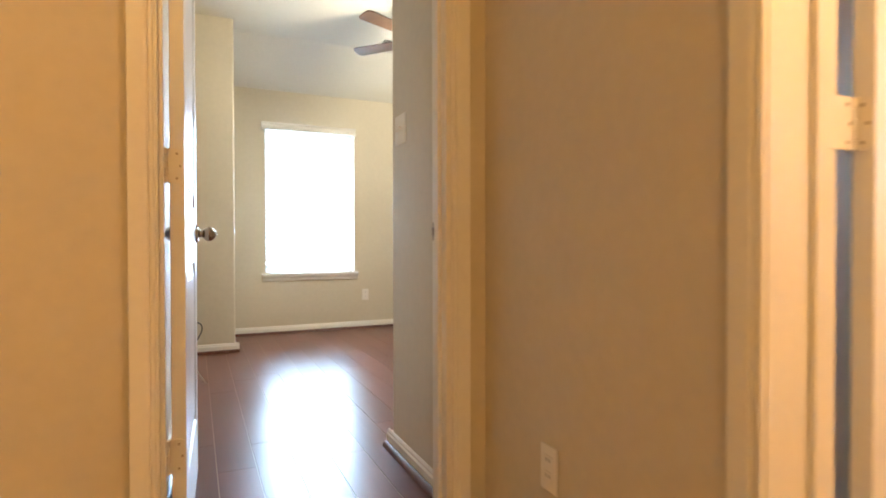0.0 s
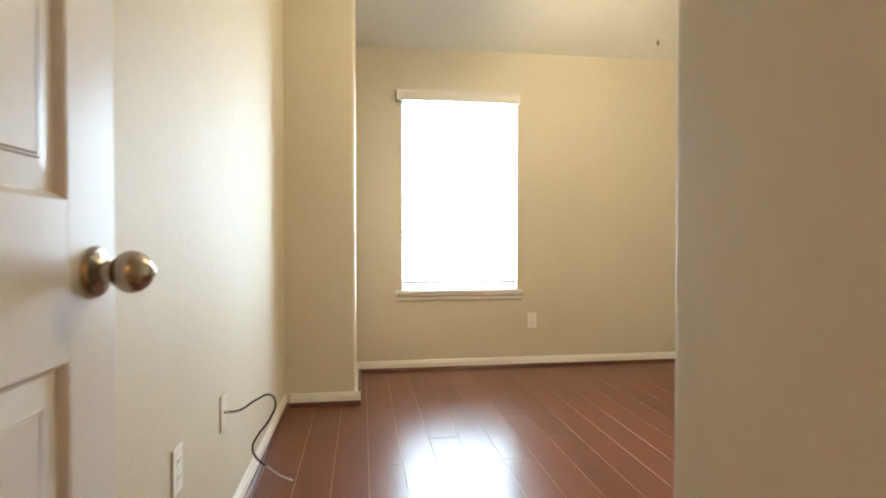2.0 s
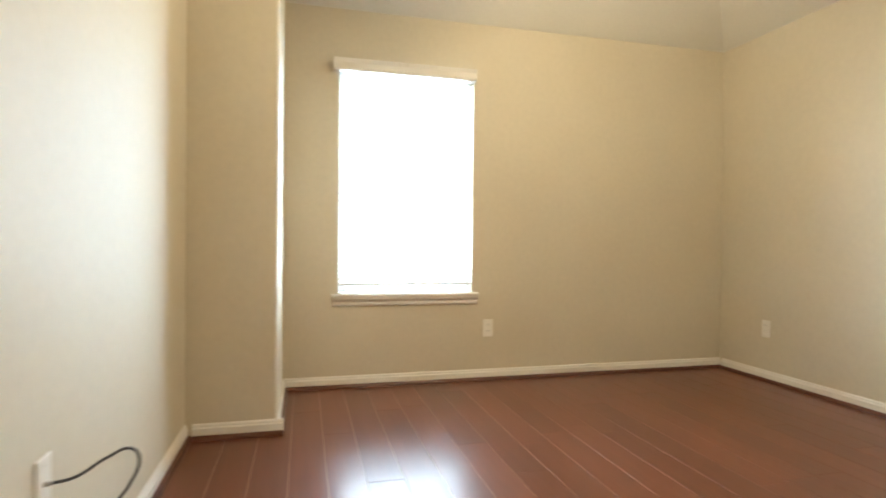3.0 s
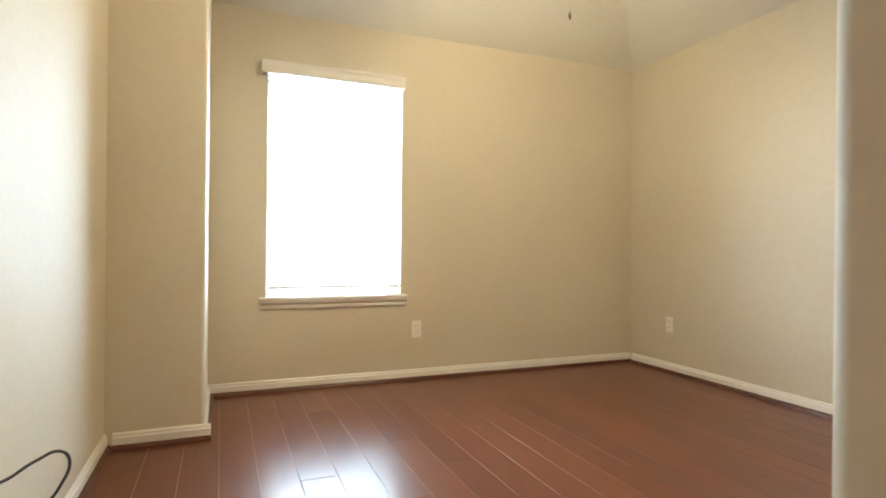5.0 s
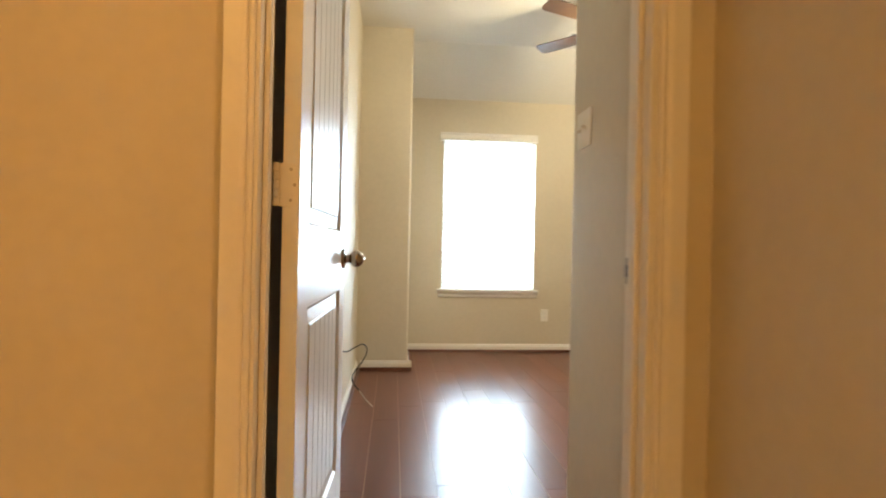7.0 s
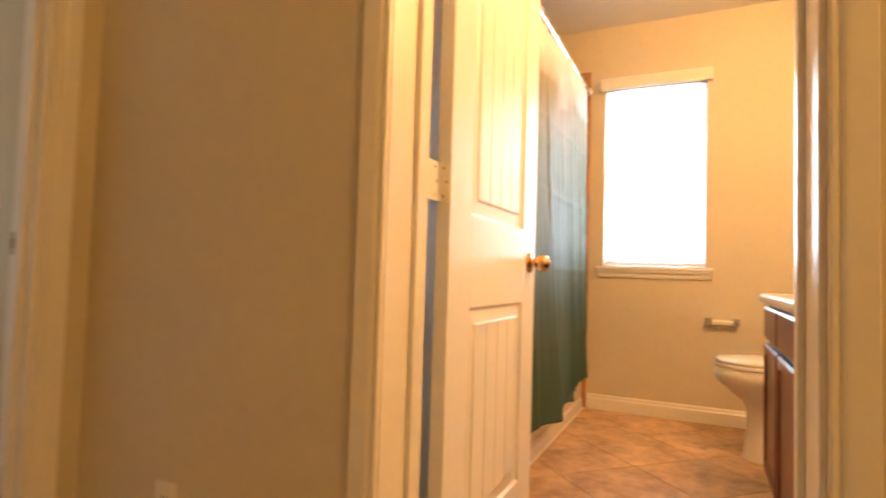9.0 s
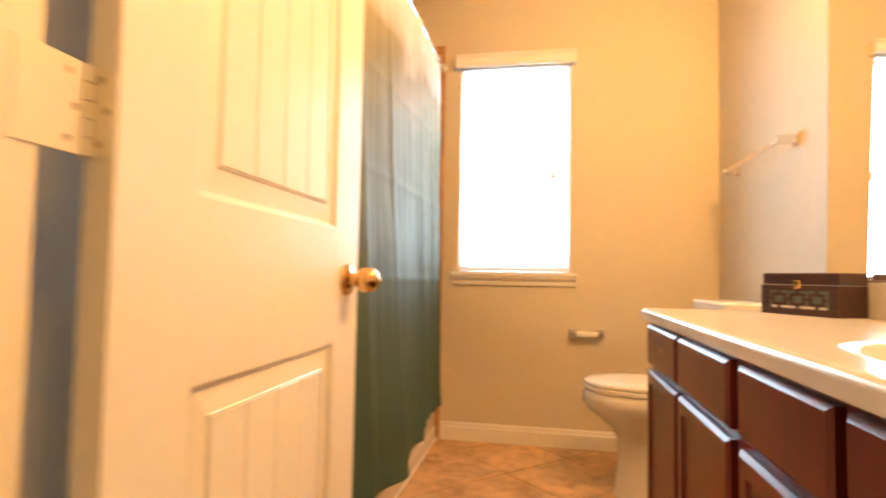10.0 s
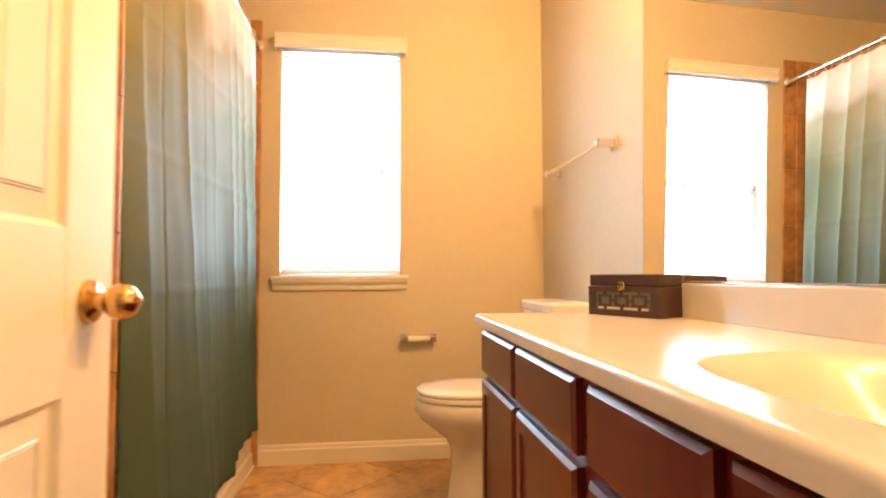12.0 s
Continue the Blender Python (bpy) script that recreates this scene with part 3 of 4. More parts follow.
def blind(name, m, w, h, label, lift, side, over, tassels=()):
    """A white horizontal blind in front of the opening, with a moulded valance."""
    thing = empty(name, m)
    vp = [(-side, -0.055, h - 0.030), (-side, -0.060, h - 0.016), (-side, -0.055, h + 0.020), (-side, -0.064, h + 0.044), (-side, -0.050, h + 0.046), (-side, -0.046, h - 0.030)]
    part("valance", extrude(bmesh.new(), [(x, y, z + lift) for x, y, z in vp], (w + side + over, 0, 0)), TRIM, thing, "white moulded valance")
    for x0, x1 in ((-side, 0.006 - side), (w + over - 0.006, w + over)):
        part("valance_return", box(x0, -0.046, h - 0.030 + lift, x1, -0.0005, h + 0.044 + lift), TRIM, thing)
    part("head_rail", box(0.004, 0.004, h - 0.028, w - 0.004, 0.055, h - 0.002, 0.002), SLAT, thing)
    pitch = 0.044
    n = int((h - 0.075) / pitch)
    me = None
    for i in range(n):
        z = h - 0.060 - pitch * i
        if me is None:
            bm = bmesh.new()
            prof = [(0.0, 0.006, -0.0045), (0.0, 0.030, 0.0005), (0.0, 0.055, 0.0045), (0.0, 0.055, 0.0070), (0.0, 0.030, 0.0032), (0.0, 0.006, -0.0020)]
            extrude(bm, prof, (w - 0.012, 0, 0))
            s = part("slat", bm, SLAT, thing)
            me = s.data
        else:
            s = new("slat", me)
            s.parent = thing
        s.location = (0.006, 0, z)
    part("bottom_rail", box(0.006, 0.008, h - 0.060 - pitch * n - 0.006, w - 0.006, 0.052, h - 0.060 - pitch * n + 0.012, 0.003), SLAT, thing)
    for k in (0.14, 0.86):
        part("ladder_cord", box(w * k - 0.001, 0.004, 0.012, w * k + 0.001, 0.0055, h - 0.045), SLAT, thing)
    for k in tassels:
        for dx, dz in ((-0.006, 0.0), (0.008, -0.022)):
            x, z = w * k + dx, h * 0.445 + dz
            tassel = part("cord_tassel", lathe(bmesh.new(), [(0.002, 0.034), (0.004, 0.030), (0.0045, 0.018), (0.0075, 0.004), (0.0065, 0.0), (0.001, 0.0)], (x, -0.010, z), (0, 0, 1), 12), TASSEL, thing, "small tan cord tassel", True)
            part("lift_cord", lathe(bmesh.new(), [(0.0008, 0.034), (0.0008, h - 0.04 - z)], (x, -0.010, z), (0, 0, 1), 6), SLAT, tassel)
    return tagged(thing, label, "window blind", "window blinds")


MB = pose(WX0, NORTH, WZ0)
MV = pose(BATH_E, VY1, VZ0, 0, 0, -90)
window("window_bedroom", MB, WX1 - WX0, WZ1 - WZ0, "white single-hung bedroom window with sill and apron")
window("window_bathroom", MV, VY1 - VY0, VZ1 - VZ0, "white single-hung bathroom window with sill and apron")
blind("bedroom_blind", MB, WX1 - WX0, WZ1 - WZ0, "white horizontal window blind with open slats and valance", -0.016, 0.037, 0.004)
blind("bathroom_blind", MV, VY1 - VY0, VZ1 - VZ0, "white horizontal window blind with open slats and valance", 0.0, 0.028, 0.034, (0.15, 0.85))


# ---- plates ----
def outlet(m, label, kind="duplex"):
    """A wall plate in the xz plane, facing -y."""
    thing = empty("wall_outlet" if kind == "duplex" else "cable_outlet", m)
    part("cover_plate", box(-0.035, -0.006, -0.058, 0.035, 0.0, 0.058, 0.004, 2), PLATE, thing)
    if kind == "duplex":
        for z in (-0.020, 0.020):
            face = part("receptacle", box(-0.0165, -0.0078, z - 0.014, 0.0165, -0.0055, z + 0.014, 0.0015), PLATE, thing)
            for x in (-0.0065, 0.0065):
                # raised dark pieces stand in for shade in the slots
                part("slot_shade", box(x - 0.0012, -0.0081, z - 0.002, x + 0.0012, -0.0075, z + 0.007), RECESS_SHADE, face)
    else:
        part("connector", lathe(bmesh.new(), [(0.006, 0), (0.006, 0.004), (0.0045, 0.0045), (0.0045, 0.012)], (0, -0.006, 0), (0, -1, 0), 12), STEEL, thing)
    part("screw", lathe(bmesh.new(), [(0.003, 0), (0.003, 0.0007), (0.001, 0.001)], (0, -0.0078 if kind == "duplex" else -0.006, 0 if kind == "duplex" else 0.04), (0, -1, 0), 10), PLATE, thing)
    return tagged(thing, label, "wall outlet", "wall outlets" if kind == "duplex" else "")


outlet(pose(1.728, NORTH, 0.350), "white duplex outlet below the window wall")
outlet(pose(EAST, 5.605, 0.356, 0, 0, -90), "white duplex outlet on the beige bedroom wall")
outlet(pose(0, 3.400, 0.410, 0, 0, 90), "white duplex outlet near the open bedroom door")
outlet(pose(HALL_X, 1.612, 0.328, 0, 0, -90), "white duplex outlet on the hall wall")
outlet(pose(0, 3.841, 0.411, 0, 0, 90), "white cable outlet plate with a coaxial cable", "coax")
sw = empty("light_switch", pose(ENTRY_X, 2.612, 1.356, 0, 0, -90))
part("cover_plate", box(-0.062, -0.006, -0.060, 0.062, 0.0, 0.060, 0.004, 2), PLATE, sw)
for x, tilt in ((-0.023, 18), (0.023, -18)):
    collar = part("toggle_collar", box(x - 0.006, -0.0075, -0.013, x + 0.006, -0.0055, 0.013, 0.001), PLATE, sw)
    bm = box(-0.004, -0.016, -0.005, 0.004, 0.0, 0.005, 0.0015)
    bmesh.ops.transform(bm, matrix=pose(x, -0.006, 0, tilt), verts=bm.verts[:])
    part("toggle", bm, PLATE, collar)
    for z in (-0.045, 0.045):
        part("screw", lathe(bmesh.new(), [(0.003, 0), (0.003, 0.0007), (0.001, 0.001)], (x, -0.006, z), (0, -1, 0), 10), PLATE, sw)
tagged(sw, "white double toggle light switch plate on the beige entry wall", "light switch")

cable = empty("coaxial_cable")
tube("sheath", [(0.012, 3.841, 0.411), (0.045, 3.89, 0.402), (0.088, 3.95, 0.418), (0.125, 3.99, 0.421), (0.141, 4.00, 0.395), (0.120, 4.00, 0.330), (0.080, 4.00, 0.275), (0.062, 4.00, 0.235), (0.072, 4.01, 0.195), (0.100, 4.03, 0.155)], 0.0036, BLACKC, cable, "thin black cable")
tube("stripped_end", [(0.100, 4.03, 0.155), (0.135, 4.13, 0.075), (0.168, 4.24, 0.0045)], 0.0034, WHITEC, cable, "pale stripped cable end")
tagged(cable, "loose black coaxial cable hanging from the wall to the floor", "cable")

# ---- ceiling fan ----
fan = empty("ceiling_fan", pose(1.755, 4.38, 0))
part("canopy", lathe(bmesh.new(), [(0.065, 2.709), (0.065, 2.69), (0.05, 2.655), (0.02, 2.645)], (0, 0, 0), (0, 0, 1), 28), NICKEL, fan, smooth=True)
part("downrod", lathe(bmesh.new(), [(0.011, 2.50), (0.011, 2.65)], (0, 0, 0), (0, 0, 1), 16), NICKEL, fan, smooth=True)
part("motor_housing", lathe(bmesh.new(), [(0.03, 2.545), (0.085, 2.53), (0.12, 2.50), (0.125, 2.46), (0.11, 2.425), (0.07, 2.405), (0.05, 2.37)], (0, 0, 0), (0, 0, 1), 32), NICKEL, fan, smooth=True)
for k in range(5):
    a = 132 + 72 * k
    bm = bmesh.new()
    prof = [(0.19, -0.046), (0.30, -0.054), (0.62, -0.060), (0.645, -0.052), (0.655, -0.035), (0.655, 0.035), (0.645, 0.052), (0.62, 0.060), (0.30, 0.054), (0.19, 0.046)]
    extrude(bm, [(x, y, 0) for x, y in prof], (0, 0, 0.007))
    bmesh.ops.transform(bm, matrix=pose(0, 0, 2.445, 0, 0, a) @ pose(0, 0, 0, 11), verts=bm.verts[:])
    bl = part("blade", bm, BLADE, fan)
    bm = bmesh.new()
    extrude(bm, [(0.09, -0.018, 0), (0.20, -0.012, 0), (0.27, -0.035, 0), (0.27, 0.035, 0), (0.20, 0.012, 0), (0.09, 0.018, 0)], (0, 0, 0.005))
    bmesh.ops.transform(bm, matrix=pose(0, 0, 2.437, 0, 0, a) @ pose(0, 0, 0, 11), verts=bm.verts[:])
    part("blade_iron", bm, NICKEL, bl)
light_kit = part("light_fitter", lathe(bmesh.new(), [(0.05, 2.37), (0.065, 2.355), (0.065, 2.33), (0.05, 2.325)], (0, 0, 0), (0, 0, 1), 28), NICKEL, fan, smooth=True)
for k in range(3):
    a = radians(120 * k)
    c = (0.10 * math.cos(a), 0.10 * math.sin(a), 2.358)
    ax = Vector((math.cos(a) * 0.75, math.sin(a) * 0.75, -1)).normalized()
    part("glass_shade", lathe(bmesh.new(), [(0.020, -0.02), (0.024, 0.0), (0.034, 0.02), (0.045, 0.06), (0.052, 0.10), (0.049, 0.10), (0.042, 0.06), (0.030, 0.022), (0.018, 0.004)], c, ax, 24), GLOW, light_kit, "lit frosted glass shade", True)
chain = part("pull_chain", lathe(bmesh.new(), [(0.0004, 1.868), (0.0004, 2.35)], (0.018, -0.05, 0), (0, 0, 1), 6), NICKEL, fan)
part("chain_fob", lathe(bmesh.new(), [(0.002, 1.874), (0.005, 1.868), (0.0075, 1.855), (0.005, 1.844), (0.002, 1.840)], (0.018, -0.05, 0), (0, 0, 1), 14), NICKEL, chain, smooth=True)
tagged(fan, "five-blade ceiling fan with brown blades and lit glass shades", "ceiling fan")

vent = empty("ceiling_vent", pose(1.80, 5.22, CEIL_Z))
for x0, y0, x1, y1 in ((-0.16, -0.085, 0.16, -0.06), (-0.16, 0.06, 0.16, 0.085), (-0.16, -0.06, -0.135, 0.06), (0.135, -0.06, 0.16, 0.06)):
    part("vent_frame", box(x0, y0, -0.008, x1, y1, 0, 0.002), TRIM, vent)
# dark sheet stands in for the shade inside the duct
part("duct_shade", box(-0.135, -0.06, -0.0015, 0.135, 0.06, -0.0005), RECESS_SHADE, vent)
for k in range(11):
    x = -0.12 + 0.024 * k
    bm = box(-0.0008, -0.06, -0.006, 0.0008, 0.06, 0.006)
    bmesh.ops.transform(bm, matrix=pose(x, 0, -0.0075, 0, 35, 0), verts=bm.verts[:])
    part("louvre", bm, TRIM, vent)
tagged(vent, "white louvred air vent in the bedroom ceiling", "ceiling vent")

# ---- bathroom: vanity ----
VX0, VX1, VF = BATH_X + 0.005, 2.648, 0.247
van = empty("vanity_cabinet")
part("body", box(VX0, MIRROR_Y + 0.001, 0.10, VX1, VF, 0.690, 0.002), CHERRY, van)
part("face_frame", box(VX0, VF - 0.020, 0.6905, VX1, VF - 0.0005, 0.804), CHERRY, van)
part("side_panel", box(VX1 - 0.016, MIRROR_Y + 0.001, 0.6905, VX1, VF - 0.0205, 0.804), CHERRY, van)
part("toe_kick", box(VX0, MIRROR_Y + 0.001, 0.0, VX1 - 0.003, VF - 0.07, 0.0995), CHERRY, van)
COLS = ((2.240, 2.640), (1.815, 2.212), (1.430, 1.757), (1.090, 1.398))


def chamfer_front(bm, x0, z0, x1, z1, y0, y1, c):
    """A front panel with a wide chamfer all round."""
    back = [bm.verts.new((x, y0, z)) for x, z in ((x0, z0), (x1, z0), (x1, z1), (x0, z1))]
    edge = [bm.verts.new((x, y1 - 0.007, z)) for x, z in ((x0, z0), (x1, z0), (x1, z1), (x0, z1))]
    face = [bm.verts.new((x, y1, z)) for x, z in ((x0 + c, z0 + c), (x1 - c, z0 + c), (x1 - c, z1 - c), (x0 + c, z1 - c))]
    for p, q in ((back, edge), (edge, face)):
        for i in range(4):
            j = (i + 1) % 4
            bm.faces.new((p[i], p[j], q[j], q[i]))
    bm.faces.new(back[::-1])
    return face


for x0, x1 in COLS:
    bm = bmesh.new()
    f = chamfer_front(bm, x0, 0.655, x1, 0.786, VF + 0.0005, VF + 0.021, 0.009)
    bm.faces.new(f)
    part("drawer_front", bm, CHERRY, van)
    bm = bmesh.new()
    f = chamfer_front(bm, x0, 0.125, x1, 0.636, VF + 0.0005, VF + 0.021, 0.009)
    u = 0.040
    y1 = VF + 0.021
    a = [bm.verts.new((x, y1, z)) for x, z in ((x0 + u, 0.125 + u), (x1 - u, 0.125 + u), (x1 - u, 0.636 - u), (x0 + u, 0.636 - u))]
    b = [bm.verts.new((x, y1 - 0.007, z)) for x, z in ((x0 + u + 0.006, 0.131 + u), (x1 - u - 0.006, 0.131 + u), (x1 - u - 0.006, 0.630 - u), (x0 + u + 0.006, 0.630 - u))]
    for p, q in ((f, a), (a, b)):
        for i in range(4):
            j = (i + 1) % 4
            bm.faces.new((p[i], p[j], q[j], q[i]))
    door = part("cabinet_door", bm, CHERRY, van)
    part("door_panel", box(x0 + u + 0.004, y1 - 0.0095, 0.129 + u, x1 - u - 0.004, y1 - 0.0068, 0.632 - u), CHERRY, door)
tagged(van, "dark cherry bathroom vanity cabinet with drawers and panel doors", "vanity cabinet")

# countertop with a moulded basin
CT, CX0, CX1, CY0, CY1 = 0.839, BATH_X + 0.001, 2.668, MIRROR_Y + 0.001, 0.283
SX, SY, SA, SB = 1.385, 0.012, 0.330, 0.178


def top_height(x, y):
    r = ((abs(x - SX) / SA) ** 2.9 + (abs(y - SY) / SB) ** 2.9) ** (1 / 2.9)
    z = CT
    if r < 1:
        s = min(1, (1 - r) / 0.62)
        z -= 0.098 * (s * s * (3 - 2 * s)) ** 0.75
    d = min(CY1 - y, CX1 - x)
    if d < 0.014:
        z -= 0.014 - math.sqrt(max(0, 0.014 ** 2 - (0.014 - d) ** 2))
    return z


def countertop():
    bm = bmesh.new()
    nx, ny = 150, 56
    xs = [CX0 + (CX1 - 0.014 - CX0) * i / nx for i in range(nx)] + [CX1 - 0.014 * (1 - math.sin(k * math.pi / 10)) for k in range(6)]
    ys = [CY0 + (CY1 - 0.014 - CY0) * i / ny for i in range(ny)] + [CY1 - 0.014 * (1 - math.sin(k * math.pi / 10)) for k in range(6)]
    rows = [[bm.verts.new((x, y, top_height(x, y))) for x in xs] for y in ys]
    for r, q in zip(rows, rows[1:]):
        for i in range(len(xs) - 1):
            bm.faces.new((r[i], r[i + 1], q[i + 1], q[i]))
    low = 0.805
    rim = rows[-1] + [r[-1] for r in rows[-2::-1]]
    under = [bm.verts.new((v.co.x, v.co.y, low)) for v in rim]
    for i in range(len(rim) - 1):
        bm.faces.new((rim[i], rim[i + 1], under[i + 1], under[i]))
    inner = [bm.verts.new((v.co.x - 0.03 if v.co.x > CX1 - 0.02 else v.co.x, v.co.y - 0.03 if v.co.y > CY1 - 0.02 else v.co.y, low)) for v in under]
    for i in range(len(under) - 1):
        bm.faces.new((under[i], under[i + 1], inner[i + 1], inner[i]))
    return bm


ctop = tagged(part("vanity_countertop", countertop(), MARBLE, smooth=True), "cream cultured marble countertop with an integral basin", "countertop")
part("backsplash", box(CX0, MIRROR_Y + 0.001, CT - 0.001, CX1, MIRROR_Y + 0.038, 0.938, 0.004, 2), MARBLE, ctop)
part("drain", lathe(bmesh.new(), [(0.024, 0.0), (0.024, 0.003), (0.014, 0.004), (0.012, 0.001)], (SX, SY, top_height(SX, SY) - 0.001), (0, 0, 1), 20), CHROME, ctop, "chrome drain")
# plate above the backsplash, tilted and turned so its reflection fits the camera's view
bm = box(-0.78, 0.001, 0.0, 0.77, 0.006, 1.076)
bmesh.ops.transform(bm, matrix=pose(1.86, MIRROR_Y + 0.020, 0.944, 1.3, 0, 0.4), verts=bm.verts[:])
mir = tagged(part("wall_mirror", bm, MIRROR), "frameless plate mirror above the vanity backsplash", "mirror")
part("bottom_channel", box(BATH_X + 0.01, MIRROR_Y + 0.0005, 0.9385, 2.640, MIRROR_Y + 0.036, 0.9438, 0.001), CHROME, mir)
bar = empty("vanity_light", pose(2.06, MIRROR_Y, 2.22))
part("back_plate", box(-0.42, 0.001, -0.05, 0.42, 0.03, 0.05, 0.006, 2), CHROME, bar)
for k in (-0.26, 0.0, 0.26):
    part("arm", lathe(bmesh.new(), [(0.012, 0.03), (0.012, 0.09)], (k, 0, -0.0), (0, 1, 0), 14), CHROME, bar)
    part("socket", lathe(bmesh.new(), [(0.030, 0.085), (0.032, 0.09), (0.032, 0.11), (0.028, 0.112)], (k, 0.16, -0.01), (0, 0, 1), 18), CHROME, bar, smooth=True)
tagged(bar, "chrome vanity light bar above the mirror", "wall lamp")
# assumed fixture, out of view, added to go with the hall lamp
hl = empty("hall_assumed_fixture", pose(-0.25, -0.75, CEIL_Z))
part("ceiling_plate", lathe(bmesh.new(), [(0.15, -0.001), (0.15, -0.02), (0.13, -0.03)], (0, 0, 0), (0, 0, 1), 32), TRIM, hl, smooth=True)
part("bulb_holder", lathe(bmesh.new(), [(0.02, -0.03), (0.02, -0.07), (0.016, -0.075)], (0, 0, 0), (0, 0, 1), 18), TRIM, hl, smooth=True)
tagged(hl, "round white plate and holder, added for the unseen hall lamp", "ceiling light")

# trinket box on the counter
tb = empty("trinket_box", pose(2.480, -0.172, CT + 0.0005, 0, 0, 26.0))
L, W, H = 0.252, 0.108, 0.124
part("base", box(-L / 2, -W / 2, 0, L / 2, W / 2, 0.088, 0.002), BOXW, tb)
lid = part("lid", box(-L / 2, -W / 2, 0.0895, L / 2, W / 2, H, 0.003), BOXW, tb)
# fretwork front with small panes
part("front_pane", box(-0.098, W / 2 - 0.001, 0.020, 0.098, W / 2 + 0.001, 0.072), BOXGLASS, tb, "grey glass panel")
for z0, z1 in ((0.0, 0.018), (0.073, 0.088)):
    part("front_rail", box(-L / 2, W / 2, z0, L / 2, W / 2 + 0.006, z1, 0.001), BOXW, tb)
for x0, x1 in ((-L / 2, -0.099), (0.099, L / 2)):
    part("front_stile", box(x0, W / 2, 0.018, x1, W / 2 + 0.006, 0.073, 0.001), BOXW, tb)
for k in (-0.062, 0.0, 0.062):
    bm = bmesh.new()
    for x0, z0, x1, z1 in ((-0.025, 0.028, -0.016, 0.064), (0.016, 0.028, 0.025, 0.064), (-0.016, 0.028, 0.016, 0.036), (-0.016, 0.056, 0.016, 0.064), (-0.005, 0.018, 0.005, 0.028), (-0.005, 0.064, 0.005, 0.073), (-0.031, 0.043, -0.025, 0.050), (0.025, 0.043, 0.031, 0.050)):
        slab(bm, k + x0, W / 2 + 0.0012, z0, k + x1, W / 2 + 0.005, z1)
    part("fretwork", bm, BOXW, tb)
# light showing in the lower openings, put in as a pale strip
part("lower_light_gap", box(-0.090, W / 2 + 0.001, 0.0195, 0.090, W / 2 + 0.0018, 0.0265), PLATE, tb, "pale strip for the light in the lower openings")
clasp = part("clasp", box(-0.012, W / 2 + 0.0005, 0.078, 0.012, W / 2 + 0.008, 0.102, 0.002), BRASS, lid, "antique brass clasp")
part("clasp_ring", lathe(bmesh.new(), [(0.007, 0), (0.008, 0.003), (0.004, 0.004)], (0, W / 2 + 0.007, 0.084), (0, 1, 0), 14), BRASS, clasp)
tagged(tb, "dark wooden trinket box with fretwork front and brass clasp", "box")


# ---- toilet ----
def loft(sections, n=40, power=2.3, lift=1.0):
    """Rings of (cy, z, rx, ry_back, ry_front) round the toilet's axis."""
    bm = bmesh.new()
    rings = []
    for cy, z, rx, rb, rf in sections:
        ring = []
        for i in range(n):
            a = 2 * math.pi * i / n
            c, s = math.cos(a), math.sin(a)
            x = rx * math.copysign(abs(c) ** (2 / power), c)
            y = (rf if s > 0 else rb) * math.copysign(abs(s) ** (2 / power), s)
            ring.append(bm.verts.new((x, cy + y, z * lift)))
        rings.append(ring)
    for p, q in zip(rings, rings[1:]):
        for i in range(n):
            j = (i + 1) % n
            bm.faces.new((p[i], p[j], q[j], q[i]))
    bm.faces.new(rings[0][::-1])
    bm.faces.new(rings[-1])
    return bm


TZ = pose(3.225, MIRROR_Y + 0.03, 0) @ Matrix.Diagonal((1, 1, 1.055, 1))
toi = empty("toilet", TZ)
part("bowl", loft([(0.33, 0.0, 0.128, 0.22, 0.262), (0.33, 0.02, 0.122, 0.215, 0.255), (0.33, 0.12, 0.110, 0.20, 0.240), (0.34, 0.205, 0.108, 0.20, 0.230), (0.35, 0.245, 0.122, 0.205, 0.240), (0.37, 0.285, 0.152, 0.215, 0.275), (0.39, 0.320, 0.178, 0.222, 0.308), (0.40, 0.348, 0.190, 0.225, 0.321), (0.40, 0.378, 0.190, 0.225, 0.321), (0.40, 0.392, 0.180, 0.22, 0.310)], lift=1.083), PORCELAIN, toi, smooth=True)
part("seat", loft([(0.42, 0.3925, 0.182, 0.20, 0.290), (0.42, 0.398, 0.188, 0.205, 0.296), (0.42, 0.408, 0.188, 0.205, 0.296), (0.42, 0.412, 0.182, 0.20, 0.290)], lift=1.083), PORCELAIN, toi, smooth=True)
part("seat_lid", loft([(0.42, 0.4135, 0.182, 0.20, 0.290), (0.42, 0.419, 0.187, 0.205, 0.295), (0.42, 0.427, 0.185, 0.203, 0.293), (0.42, 0.434, 0.170, 0.19, 0.275), (0.42, 0.437, 0.12, 0.14, 0.21)], lift=1.083), PORCELAIN, toi, smooth=True)
part("tank_pad", box(-0.13, 0.03, 0.30, 0.13, 0.24, 0.388, 0.02, 3), PORCELAIN, toi, smooth=True)
part("tank", loft([(0.105, 0.388, 0.205, 0.085, 0.085), (0.105, 0.42, 0.215, 0.09, 0.092), (0.105, 0.74, 0.228, 0.095, 0.100), (0.105, 0.765, 0.228, 0.095, 0.100)], 44, 6), PORCELAIN, toi, smooth=True)
part("tank_lid", loft([(0.105, 0.766, 0.234, 0.098, 0.106), (0.105, 0.772, 0.240, 0.100, 0.112), (0.105, 0.797, 0.240, 0.100, 0.112), (0.105, 0.806, 0.232, 0.095, 0.104), (0.105, 0.809, 0.20, 0.07, 0.075)], 44, 6), PORCELAIN, toi, smooth=True)
